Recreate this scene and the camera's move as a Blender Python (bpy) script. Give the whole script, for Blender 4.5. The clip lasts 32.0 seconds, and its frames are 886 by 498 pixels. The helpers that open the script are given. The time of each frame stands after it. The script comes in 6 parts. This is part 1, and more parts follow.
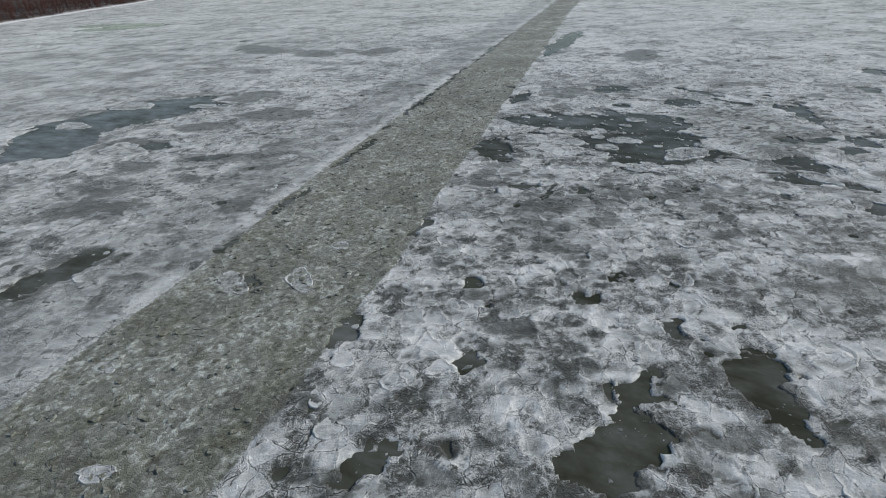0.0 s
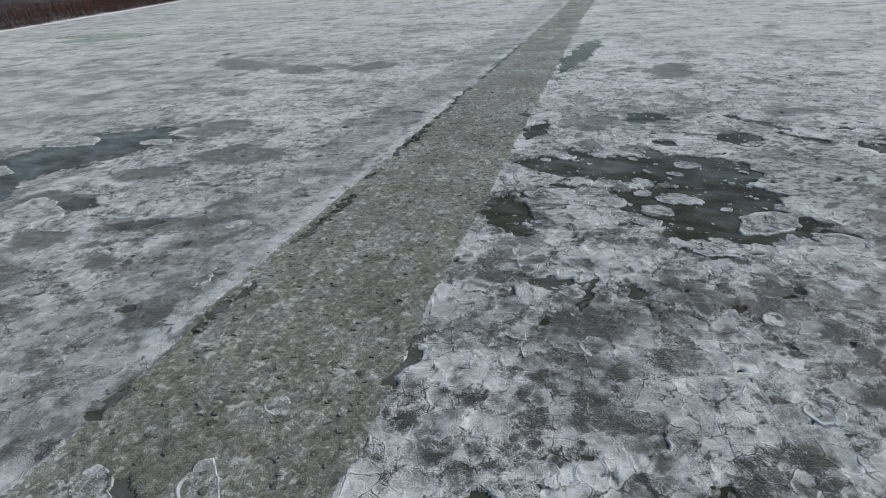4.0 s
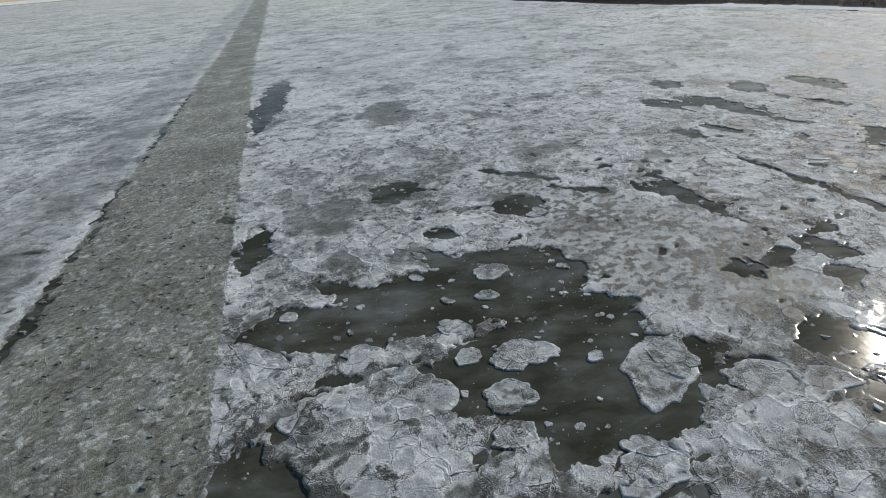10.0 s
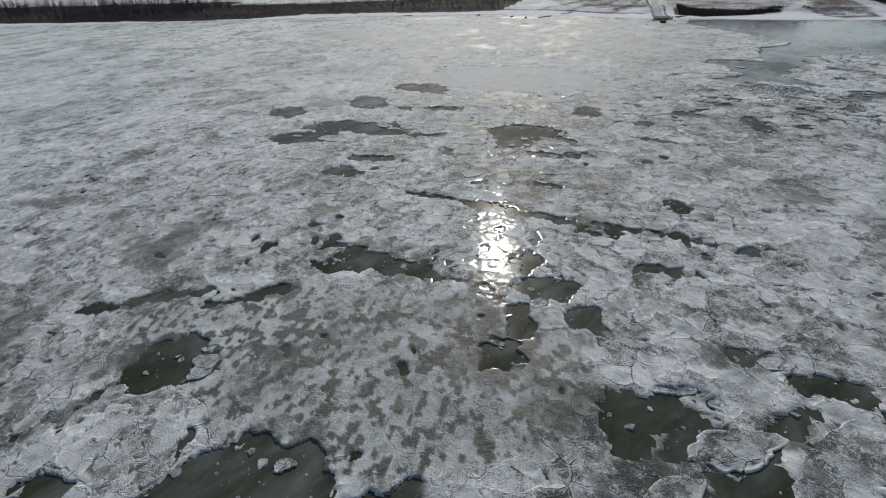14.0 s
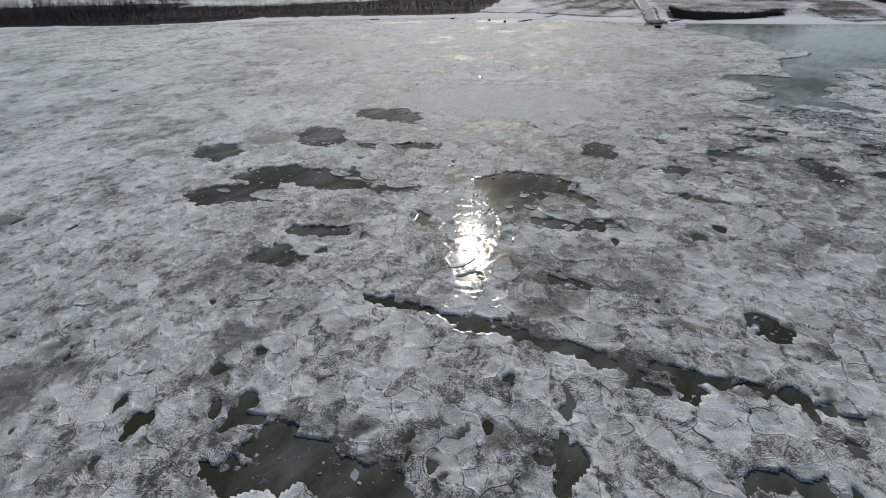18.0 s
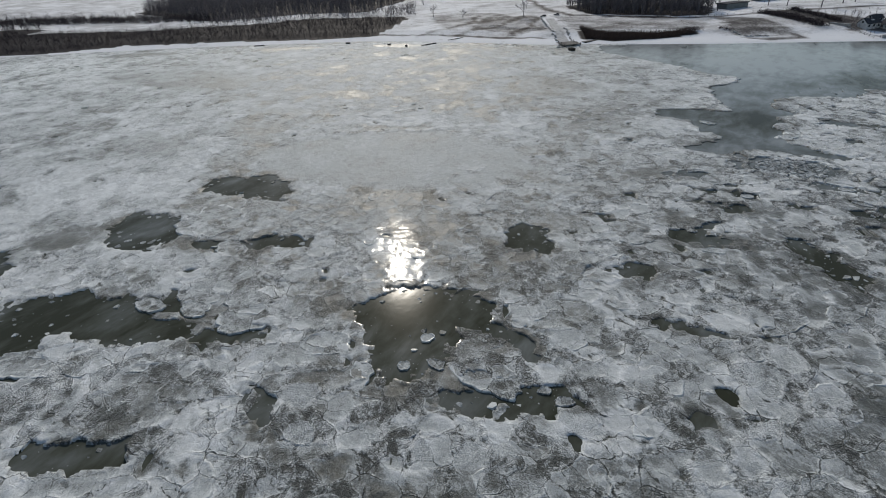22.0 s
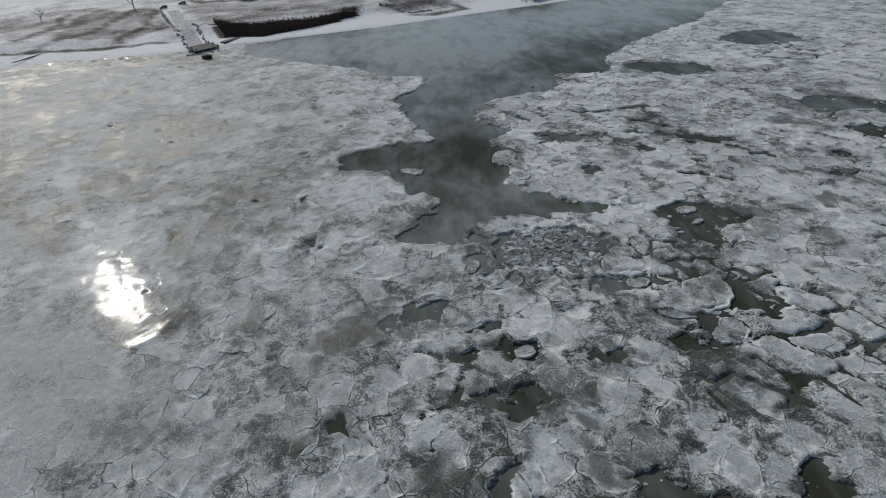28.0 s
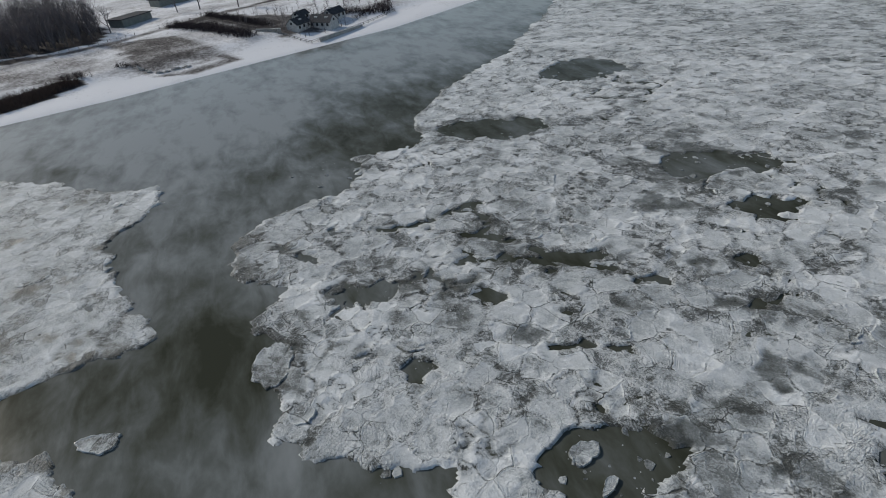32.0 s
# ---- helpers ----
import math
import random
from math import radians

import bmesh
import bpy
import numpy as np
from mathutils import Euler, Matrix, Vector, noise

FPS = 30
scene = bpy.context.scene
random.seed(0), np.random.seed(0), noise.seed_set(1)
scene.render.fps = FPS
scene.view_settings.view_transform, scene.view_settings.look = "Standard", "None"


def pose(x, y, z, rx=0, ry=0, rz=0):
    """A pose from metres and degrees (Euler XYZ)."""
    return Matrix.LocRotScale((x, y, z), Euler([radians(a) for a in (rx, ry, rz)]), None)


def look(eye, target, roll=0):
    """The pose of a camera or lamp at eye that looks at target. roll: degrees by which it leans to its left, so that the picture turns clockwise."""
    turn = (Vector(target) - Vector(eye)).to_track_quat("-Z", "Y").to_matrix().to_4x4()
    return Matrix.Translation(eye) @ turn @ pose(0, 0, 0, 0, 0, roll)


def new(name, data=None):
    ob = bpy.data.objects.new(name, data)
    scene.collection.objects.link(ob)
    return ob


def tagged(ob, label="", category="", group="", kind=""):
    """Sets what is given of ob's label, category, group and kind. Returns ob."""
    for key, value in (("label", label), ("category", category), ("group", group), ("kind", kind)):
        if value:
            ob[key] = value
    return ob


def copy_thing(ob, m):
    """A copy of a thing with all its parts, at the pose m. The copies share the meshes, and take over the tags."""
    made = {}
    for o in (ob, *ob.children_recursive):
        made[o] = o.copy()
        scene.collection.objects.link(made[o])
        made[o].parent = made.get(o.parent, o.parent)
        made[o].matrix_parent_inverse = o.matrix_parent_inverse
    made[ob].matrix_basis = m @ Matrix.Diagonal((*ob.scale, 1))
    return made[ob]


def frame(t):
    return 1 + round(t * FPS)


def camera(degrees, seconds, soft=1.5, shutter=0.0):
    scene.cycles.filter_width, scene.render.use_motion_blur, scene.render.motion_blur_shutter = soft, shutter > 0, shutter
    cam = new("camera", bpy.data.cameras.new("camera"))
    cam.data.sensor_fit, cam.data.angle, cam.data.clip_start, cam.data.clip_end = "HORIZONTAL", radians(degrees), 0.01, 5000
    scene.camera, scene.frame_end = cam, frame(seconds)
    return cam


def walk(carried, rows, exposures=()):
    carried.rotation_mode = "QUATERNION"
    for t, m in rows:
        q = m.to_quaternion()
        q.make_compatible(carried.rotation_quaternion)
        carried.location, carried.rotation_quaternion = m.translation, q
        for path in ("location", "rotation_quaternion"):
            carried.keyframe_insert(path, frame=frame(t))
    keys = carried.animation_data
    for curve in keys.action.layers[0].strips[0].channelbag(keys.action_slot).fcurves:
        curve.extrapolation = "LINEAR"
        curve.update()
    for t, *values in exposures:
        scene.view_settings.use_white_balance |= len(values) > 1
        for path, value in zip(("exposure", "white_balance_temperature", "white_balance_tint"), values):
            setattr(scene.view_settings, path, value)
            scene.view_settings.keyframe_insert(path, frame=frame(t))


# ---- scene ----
cam = camera(80.1, 32.0, 1.0)
# the plan below is drawn in units of 1.8 m
UNIT = 1.8
METRES, EYE, TILT, LEAN, TURN = 222.22 * UNIT, 30.0 * UNIT, 0.0, 0.0, 0.0
ROWS = [
    (0.0, 0.0, 0.0, 0.0, -1.3, -29.01, 2.34),
    (0.5, 0.0008, 0.0142, 0.0001, -1.23, -28.98, 2.39),
    (1.0, 0.0017, 0.0288, 0.0001, -1.19, -28.96, 2.47),
    (1.5, 0.0025, 0.0435, 0.0004, -1.13, -28.98, 2.57),
    (2.0, 0.0035, 0.0577, 0.0006, -1.1, -28.97, 2.68),
    (2.5, 0.0044, 0.0721, 0.0005, -1.06, -28.93, 2.78),
    (3.0, 0.0056, 0.0864, 0.0006, -1.03, -28.91, 2.85),
    (3.5, 0.0068, 0.1004, 0.0008, -0.97, -28.89, 2.9),
    (5.5, 0.0117, 0.1578, 0.0016, -0.58, -28.7, 3.02),
    (6.0, 0.0131, 0.1721, 0.0016, -0.81, -28.69, 3.08),
    (6.5, 0.0146, 0.1865, 0.0018, -1.5, -28.75, 3.11),
    (7.0, 0.0169, 0.2013, 0.0018, -3.1, -28.8, 3.24),
    (7.5, 0.0197, 0.2156, 0.0014, -7.0, -28.89, 3.38),
    (8.0, 0.0224, 0.2307, 0.0012, -13.39, -29.17, 3.48),
    (8.5, 0.0255, 0.2457, 0.0008, -19.75, -29.41, 3.51),
    (9.0, 0.0296, 0.2599, 0.001, -23.58, -29.45, 3.54),
    (9.5, 0.035, 0.2737, 0.0009, -27.87, -28.9, 3.65),
    (10.0, 0.0412, 0.2876, 0.0005, -33.78, -28.53, 3.67),
    (10.5, 0.0492, 0.2996, -0.0, -42.92, -28.91, 3.8),
    (11.0, 0.0566, 0.3133, 0.0, -50.98, -29.3, 3.59),
    (11.5, 0.0654, 0.3248, -0.0002, -56.87, -29.46, 3.47),
    (12.0, 0.0745, 0.334, -0.0002, -61.96, -29.58, 3.39),
    (12.5, 0.0852, 0.3429, -0.0003, -67.86, -29.67, 3.31),
    (13.0, 0.0964, 0.3517, -0.0, -72.92, -29.79, 3.14),
    (13.5, 0.1081, 0.3586, 0.0002, -74.44, -29.76, 3.11),
    (15.5, 0.1608, 0.3794, -0.0007, -74.77, -30.69, 2.86),
    (16.0, 0.1749, 0.3834, -0.0011, -74.5, -30.6, 2.84),
    (16.5, 0.1893, 0.3872, -0.0016, -74.52, -30.52, 2.82),
    (17.0, 0.2043, 0.3905, -0.0019, -75.11, -30.46, 2.84),
    (17.5, 0.2196, 0.3933, -0.0023, -76.12, -30.41, 2.91),
    (18.0, 0.2352, 0.3954, -0.0025, -77.61, -30.36, 2.96),
    (18.5, 0.2511, 0.3974, -0.003, -79.58, -30.28, 3.07),
    (19.0, 0.2672, 0.3984, -0.0031, -81.68, -30.22, 3.13),
    (19.5, 0.283, 0.3991, -0.0033, -83.1, -30.05, 3.16),
    (20.0, 0.2991, 0.3991, -0.0036, -83.75, -29.91, 3.16),
    (20.5, 0.3148, 0.3981, -0.0038, -84.55, -29.78, 3.18),
    (21.0, 0.3306, 0.3969, -0.0042, -85.63, -29.67, 3.17),
    (21.5, 0.3464, 0.3954, -0.0047, -86.3, -29.54, 3.08),
    (22.0, 0.3619, 0.3939, -0.0052, -86.59, -29.41, 2.98),
    (22.5, 0.3777, 0.391, -0.0057, -88.77, -29.31, 3.0),
    (23.0, 0.3938, 0.3888, -0.0057, -91.53, -29.29, 2.91),
    (23.5, 0.4093, 0.3857, -0.0058, -91.94, -29.16, 2.86),
    (24.0, 0.4251, 0.3817, -0.0059, -92.62, -29.1, 2.85),
    (24.5, 0.4409, 0.3773, -0.006, -95.25, -29.12, 2.89),
    (25.0, 0.4566, 0.3719, -0.0062, -98.21, -29.11, 3.07),
    (25.5, 0.4725, 0.3661, -0.0067, -102.06, -29.16, 3.26),
    (26.0, 0.4881, 0.3592, -0.0072, -107.26, -29.45, 3.5),
    (26.5, 0.5034, 0.3513, -0.0075, -111.96, -31.14, 3.67),
    (28.5, 0.5615, 0.3104, -0.0087, -121.25, -34.72, 3.91),
    (29.0, 0.5749, 0.2983, -0.009, -123.56, -34.69, 4.08),
    (29.5, 0.5874, 0.2857, -0.0092, -126.29, -34.64, 4.27),
    (30.0, 0.5999, 0.2716, -0.0094, -129.91, -34.7, 4.47),
    (30.5, 0.6115, 0.2572, -0.0096, -132.3, -34.68, 4.64),
    (31.0, 0.6223, 0.2423, -0.0099, -134.03, -34.58, 4.81),
    (31.5, 0.6326, 0.2267, -0.0102, -136.41, -34.54, 4.93),
    (32.0, 0.642, 0.2106, -0.0103, -138.46, -34.56, 5.08),
]
walk(cam, [(t, pose(0, 0, EYE, TILT, LEAN, TURN) @ pose(METRES * x, METRES * y, METRES * z, 90 + pitch, roll, yaw)) for t, x, y, z, yaw, pitch, roll in ROWS], [(0.0, 0.05, 6980, 9), (8.0, 0.05, 6980, 9), (12.0, -0.13, 6980, 9), (20.0, -0.16, 6980, 9), (26.0, -0.13, 6980, 9), (29.0, -0.26, 6980, 9), (32.0, -0.15, 6980, 9)])

# ---- daylight: a low winter sun over the far bank ----
SUN_AZ, SUN_EL = 79.5, 30.5
world = bpy.data.worlds.new("winter_sky")
scene.world = world
world.use_nodes = True
wn, wl = world.node_tree.nodes, world.node_tree.links
sky = wn.new("ShaderNodeTexSky")
sky.sky_type, sky.sun_disc = "NISHITA", False
sky.sun_elevation, sky.sun_rotation = radians(SUN_EL), radians(SUN_AZ)
sky.air_density, sky.dust_density, sky.ozone_density = 1.0, 0.6, 1.0
wl.new(sky.outputs[0], wn["Background"].inputs["Color"])
wn["Background"].inputs["Strength"].default_value = 0.12
sun_data = bpy.data.lights.new("sun", "SUN")
sun_data.energy, sun_data.angle, sun_data.color = 3.2, radians(0.6), (1.0, 0.96, 0.9)
sun_way = Vector((math.sin(radians(SUN_AZ)) * math.cos(radians(SUN_EL)), math.cos(radians(SUN_AZ)) * math.cos(radians(SUN_EL)), math.sin(radians(SUN_EL))))
sun = new("sun", sun_data)
sun.matrix_world = look(sun_way * 400, (0, 0, 0))

# ---- materials ----
def material(name):
    m = bpy.data.materials.new(name)
    m.use_nodes = True
    return m, m.node_tree.nodes, m.node_tree.links, m.node_tree.nodes["Principled BSDF"]


def noise_node(n, l, scale, detail=4.0, rough=0.6, stretch=None, turn=0.0, curl=0.0):
    geo = n.new("ShaderNodeNewGeometry")
    mp = n.new("ShaderNodeMapping")
    mp.vector_type = "TEXTURE"
    mp.inputs["Scale"].default_value = [UNIT / k for k in stretch or (1, 1, 1)]
    mp.inputs["Rotation"].default_value = (0, 0, radians(turn))
    l.new(geo.outputs["Position"], mp.inputs["Vector"])
    tex = n.new("ShaderNodeTexNoise")
    tex.inputs["Scale"].default_value, tex.inputs["Detail"].default_value, tex.inputs["Roughness"].default_value = scale, detail, rough
    tex.inputs["Distortion"].default_value = curl
    l.new(mp.outputs[0], tex.inputs["Vector"])
    return tex.outputs["Fac"]


def maths(n, l, op, a, b=None, c=None, clamp=False):
    node = n.new("ShaderNodeMath")
    node.operation, node.use_clamp = op, clamp
    for i, v in enumerate((a, b, c)):
        if v is None:
            continue
        if isinstance(v, (int, float)):
            node.inputs[i].default_value = v
        else:
            l.new(v, node.inputs[i])
    return node.outputs[0]


def ramp(n, l, fac, *stops):
    node = n.new("ShaderNodeValToRGB")
    while len(node.color_ramp.elements) < len(stops):
        node.color_ramp.elements.new(0.5)
    for e, (p, c) in zip(node.color_ramp.elements, stops):
        e.position, e.color = p, (*c, 1) if isinstance(c, tuple) else (c, c, c, 1)
    l.new(fac, node.inputs[0])
    return node.outputs[0]


def bump(n, l, bsdf, height, strength, distance):
    node = n.new("ShaderNodeBump")
    node.inputs["Strength"].default_value, node.inputs["Distance"].default_value = strength, distance * UNIT
    l.new(height, node.inputs["Height"])
    l.new(node.outputs[0], bsdf.inputs["Normal"])


def plan_position(n, l):
    """The place on the plan, flat, in plan units."""
    geo = n.new("ShaderNodeNewGeometry")
    plan = n.new("ShaderNodeVectorMath")
    plan.operation = "MULTIPLY"
    plan.inputs[1].default_value = (1 / UNIT, 1 / UNIT, 0)
    l.new(geo.outputs["Position"], plan.inputs[0])
    return plan.outputs[0]


def warped(n, l, vec, scale, reach, detail=3.0):
    """The place pushed about by noise, so that straight edges turn ragged."""
    tex = n.new("ShaderNodeTexNoise")
    tex.inputs["Scale"].default_value, tex.inputs["Detail"].default_value = scale, detail
    l.new(vec, tex.inputs["Vector"])
    mix = n.new("ShaderNodeVectorMath")
    mix.operation = "MULTIPLY_ADD"
    l.new(tex.outputs["Color"], mix.inputs[0])
    mix.inputs[1].default_value = (reach, reach, 0)
    l.new(vec, mix.inputs[2])
    return mix.outputs[0]


def pieces(n, l, vec, scale, edges=True):
    """Broken pieces: a random tone for each and the distance to its edge."""
    outs = []
    for kind in ("F1", "DISTANCE_TO_EDGE")[: 2 if edges else 1]:
        v = n.new("ShaderNodeTexVoronoi")
        v.voronoi_dimensions = "2D"
        v.feature = kind
        v.inputs["Scale"].default_value = scale
        l.new(vec, v.inputs["Vector"])
        outs.append(v)
    tone = n.new("ShaderNodeSeparateColor")
    l.new(outs[0].outputs["Color"], tone.inputs[0])
    return tone.outputs[0], outs[1].outputs["Distance"] if edges else None


def veins(n, l, vec, scale, width, curl=0.6):
    """Thin winding lines."""
    tex = n.new("ShaderNodeTexNoise")
    tex.inputs["Scale"].default_value, tex.inputs["Detail"].default_value = scale, 3
    tex.inputs["Roughness"].default_value, tex.inputs["Distortion"].default_value = 0.6, curl
    l.new(vec, tex.inputs["Vector"])
    off = maths(n, l, "ABSOLUTE", maths(n, l, "SUBTRACT", tex.outputs["Fac"], 0.5))
    return ramp(n, l, off, (0.0, 1.0), (width, 0.0))


def ice_material(name, stops, rough_lo, rough_hi, glaze, bumpy):
    """River ice: smooth grey plates with frosted rims set in a mash of shards; bare where the snow attribute is low, quiet where the rub attribute is low."""
    m, n, l, b = material(name)
    att, rub, crev = n.new("ShaderNodeAttribute"), n.new("ShaderNodeAttribute"), n.new("ShaderNodeAttribute")
    att.attribute_name, rub.attribute_name, crev.attribute_name = "snow", "rub", "crev"
    flat = plan_position(n, l)
    rag = warped(n, l, warped(n, l, flat, 0.55, 1.3, 1.0), 2.2, 0.22, 1.0)
    coarse = noise_node(n, l, 1.3, 5, 0.65)
    grain = noise_node(n, l, 7.0, 5, 0.72)
    t1, d1 = pieces(n, l, rag, 0.52)
    t2, d2 = pieces(n, l, rag, 1.35)
    t3, d3 = pieces(n, l, rag, 2.8)
    busy = maths(n, l, "MULTIPLY_ADD", rub.outputs["Fac"], 1.15, 0.04, clamp=True)
    plate = maths(n, l, "MULTIPLY", ramp(n, l, t1, (0.58, 0.0), (0.61, 1.0)), ramp(n, l, d1, (0.02, 0.0), (0.05, 1.0)))
    mash = maths(n, l, "MULTIPLY", maths(n, l, "MULTIPLY_ADD", plate, -0.8, 1.0), busy)
    rim1 = maths(n, l, "MULTIPLY", ramp(n, l, d1, (0.015, 0.0), (0.035, 1.0), (0.06, 0.8), (0.13, 0.0)), busy)
    torn = ramp(n, l, noise_node(n, l, 2.2, 4, 0.65), (0.38, 0.1), (0.62, 1.2))
    rim1 = maths(n, l, "MULTIPLY", rim1, torn)
    rim2 = maths(n, l, "MULTIPLY", ramp(n, l, d2, (0.03, 0.0), (0.07, 1.0), (0.12, 0.6), (0.22, 0.0)), mash)
    frost = maths(n, l, "MULTIPLY", maths(n, l, "ADD", veins(n, l, flat, 1.5, 0.035), maths(n, l, "MULTIPLY", veins(n, l, rag, 4.0, 0.05), 0.6)), mash)
    # joints, open in some places and frozen shut in others
    here = ramp(n, l, noise_node(n, l, 0.28, 4, 0.6), (0.50, 0.0), (0.62, 1.0))
    joint = maths(n, l, "MULTIPLY", maths(n, l, "ADD", ramp(n, l, d1, (0.012, 1.0), (0.030, 0.0)), maths(n, l, "MULTIPLY", ramp(n, l, d2, (0.02, 0.8), (0.06, 0.0)), mash)), maths(n, l, "MULTIPLY", here, busy), clamp=True)
    gap = maths(n, l, "MULTIPLY_ADD", maths(n, l, "SUBTRACT", grain, 0.5), 0.25, crev.outputs["Fac"])
    gap = maths(n, l, "MULTIPLY_ADD", maths(n, l, "SUBTRACT", noise_node(n, l, 0.35, 4, 0.6), 0.5), 0.7, gap)
    joint = maths(n, l, "MAXIMUM", joint, ramp(n, l, gap, (0.03, 1.0), (0.09, 0.0)))
    v = maths(n, l, "MULTIPLY_ADD", maths(n, l, "SUBTRACT", coarse, 0.5), 0.36, att.outputs["Fac"])
    v = maths(n, l, "MULTIPLY_ADD", maths(n, l, "SUBTRACT", grain, 0.5), maths(n, l, "MULTIPLY_ADD", mash, 1.0, 0.6), v)
    v = maths(n, l, "MULTIPLY_ADD", maths(n, l, "SUBTRACT", t1, 0.5), maths(n, l, "MULTIPLY", busy, 0.22), v)
    shard = maths(n, l, "ADD", maths(n, l, "MULTIPLY", maths(n, l, "SUBTRACT", t2, 0.5), 0.40), maths(n, l, "MULTIPLY", maths(n, l, "SUBTRACT", t3, 0.5), 0.40))
    shard = maths(n, l, "SUBTRACT", shard, ramp(n, l, d3, (0.0, 0.22), (0.12, 0.0)))
    v = maths(n, l, "MULTIPLY_ADD", shard, mash, v)
    v = maths(n, l, "MULTIPLY_ADD", rim1, 0.28, v)
    v = maths(n, l, "MULTIPLY_ADD", rim2, 0.22, v)
    v = maths(n, l, "MULTIPLY_ADD", frost, 0.27, v)
    v = maths(n, l, "MULTIPLY_ADD", mash, -0.20, v)
    # wet grey patches with a crisp ragged edge and a thin frosted lip
    soaked = noise_node(n, l, 0.42, 6, 0.66)
    wet = maths(n, l, "MULTIPLY", ramp(n, l, soaked, (0.545, 0.0), (0.57, 1.0)), busy)
    lip = maths(n, l, "MULTIPLY", ramp(n, l, soaked, (0.50, 0.0), (0.53, 1.0), (0.542, 1.0), (0.55, 0.0)), busy)
    v = maths(n, l, "MULTIPLY_ADD", lip, 0.12, maths(n, l, "MULTIPLY_ADD", wet, -0.18, v))
    v = maths(n, l, "MULTIPLY_ADD", joint, -0.45, v, clamp=True)
    l.new(ramp(n, l, v, *stops), b.inputs["Base Color"])
    l.new(ramp(n, l, v, (0.15, rough_lo), (0.55, rough_hi)), b.inputs["Roughness"])
    b.inputs["IOR"].default_value, b.inputs["Specular IOR Level"].default_value = 1.31, 0.36
    hgt = maths(n, l, "MULTIPLY_ADD", coarse, 0.5, maths(n, l, "MULTIPLY", grain, maths(n, l, "MULTIPLY_ADD", mash, 0.5, 0.12)))
    hgt = maths(n, l, "MULTIPLY_ADD", shard, maths(n, l, "MULTIPLY", mash, 0.8), hgt)
    hgt = maths(n, l, "MULTIPLY_ADD", rim1, 0.22, maths(n, l, "MULTIPLY_ADD", rim2, 0.18, hgt))
    hgt = maths(n, l, "MULTIPLY_ADD", frost, 0.14, maths(n, l, "MULTIPLY_ADD", plate, maths(n, l, "MULTIPLY", busy, 0.15), hgt))
    hgt = maths(n, l, "MULTIPLY_ADD", joint, -0.5, hgt)
    bump(n, l, b, hgt, bumpy, 0.25)
    # frosty sheen brightens grazing sight, standing in for sky reflection and haze
    b.inputs["Sheen Weight"].default_value, b.inputs["Sheen Roughness"].default_value = 0.17, 0.5
    # a thin refrozen glaze, in patches, nearly level
    patch = noise_node(n, l, 0.45, 4, 0.6)
    l.new(maths(n, l, "MULTIPLY", ramp(n, l, patch, (0.30, 0.04), (0.75, glaze)), maths(n, l, "MULTIPLY_ADD", busy, 0.8, 0.25)), b.inputs["Coat Weight"])
    b.inputs["Coat Roughness"].default_value, b.inputs["Coat IOR"].default_value = 0.105, 1.31
    geo, level = n.new("ShaderNodeNewGeometry"), n.new("ShaderNodeVectorMath")
    level.operation = "MULTIPLY"
    level.inputs[1].default_value = (0.22, 0.22, 1.0)
    l.new(geo.outputs["Normal"], level.inputs[0])
    unit = n.new("ShaderNodeVectorMath")
    unit.operation = "NORMALIZE"
    l.new(level.outputs[0], unit.inputs[0])
    wave = n.new("ShaderNodeBump")
    l.new(unit.outputs[0], wave.inputs["Normal"])
    wave.inputs["Strength"].default_value, wave.inputs["Distance"].default_value = 0.16, 0.014 * UNIT
    l.new(noise_node(n, l, 8.0, 3, 0.6), wave.inputs["Height"])
    l.new(wave.outputs[0], b.inputs["Coat Normal"])
    return m


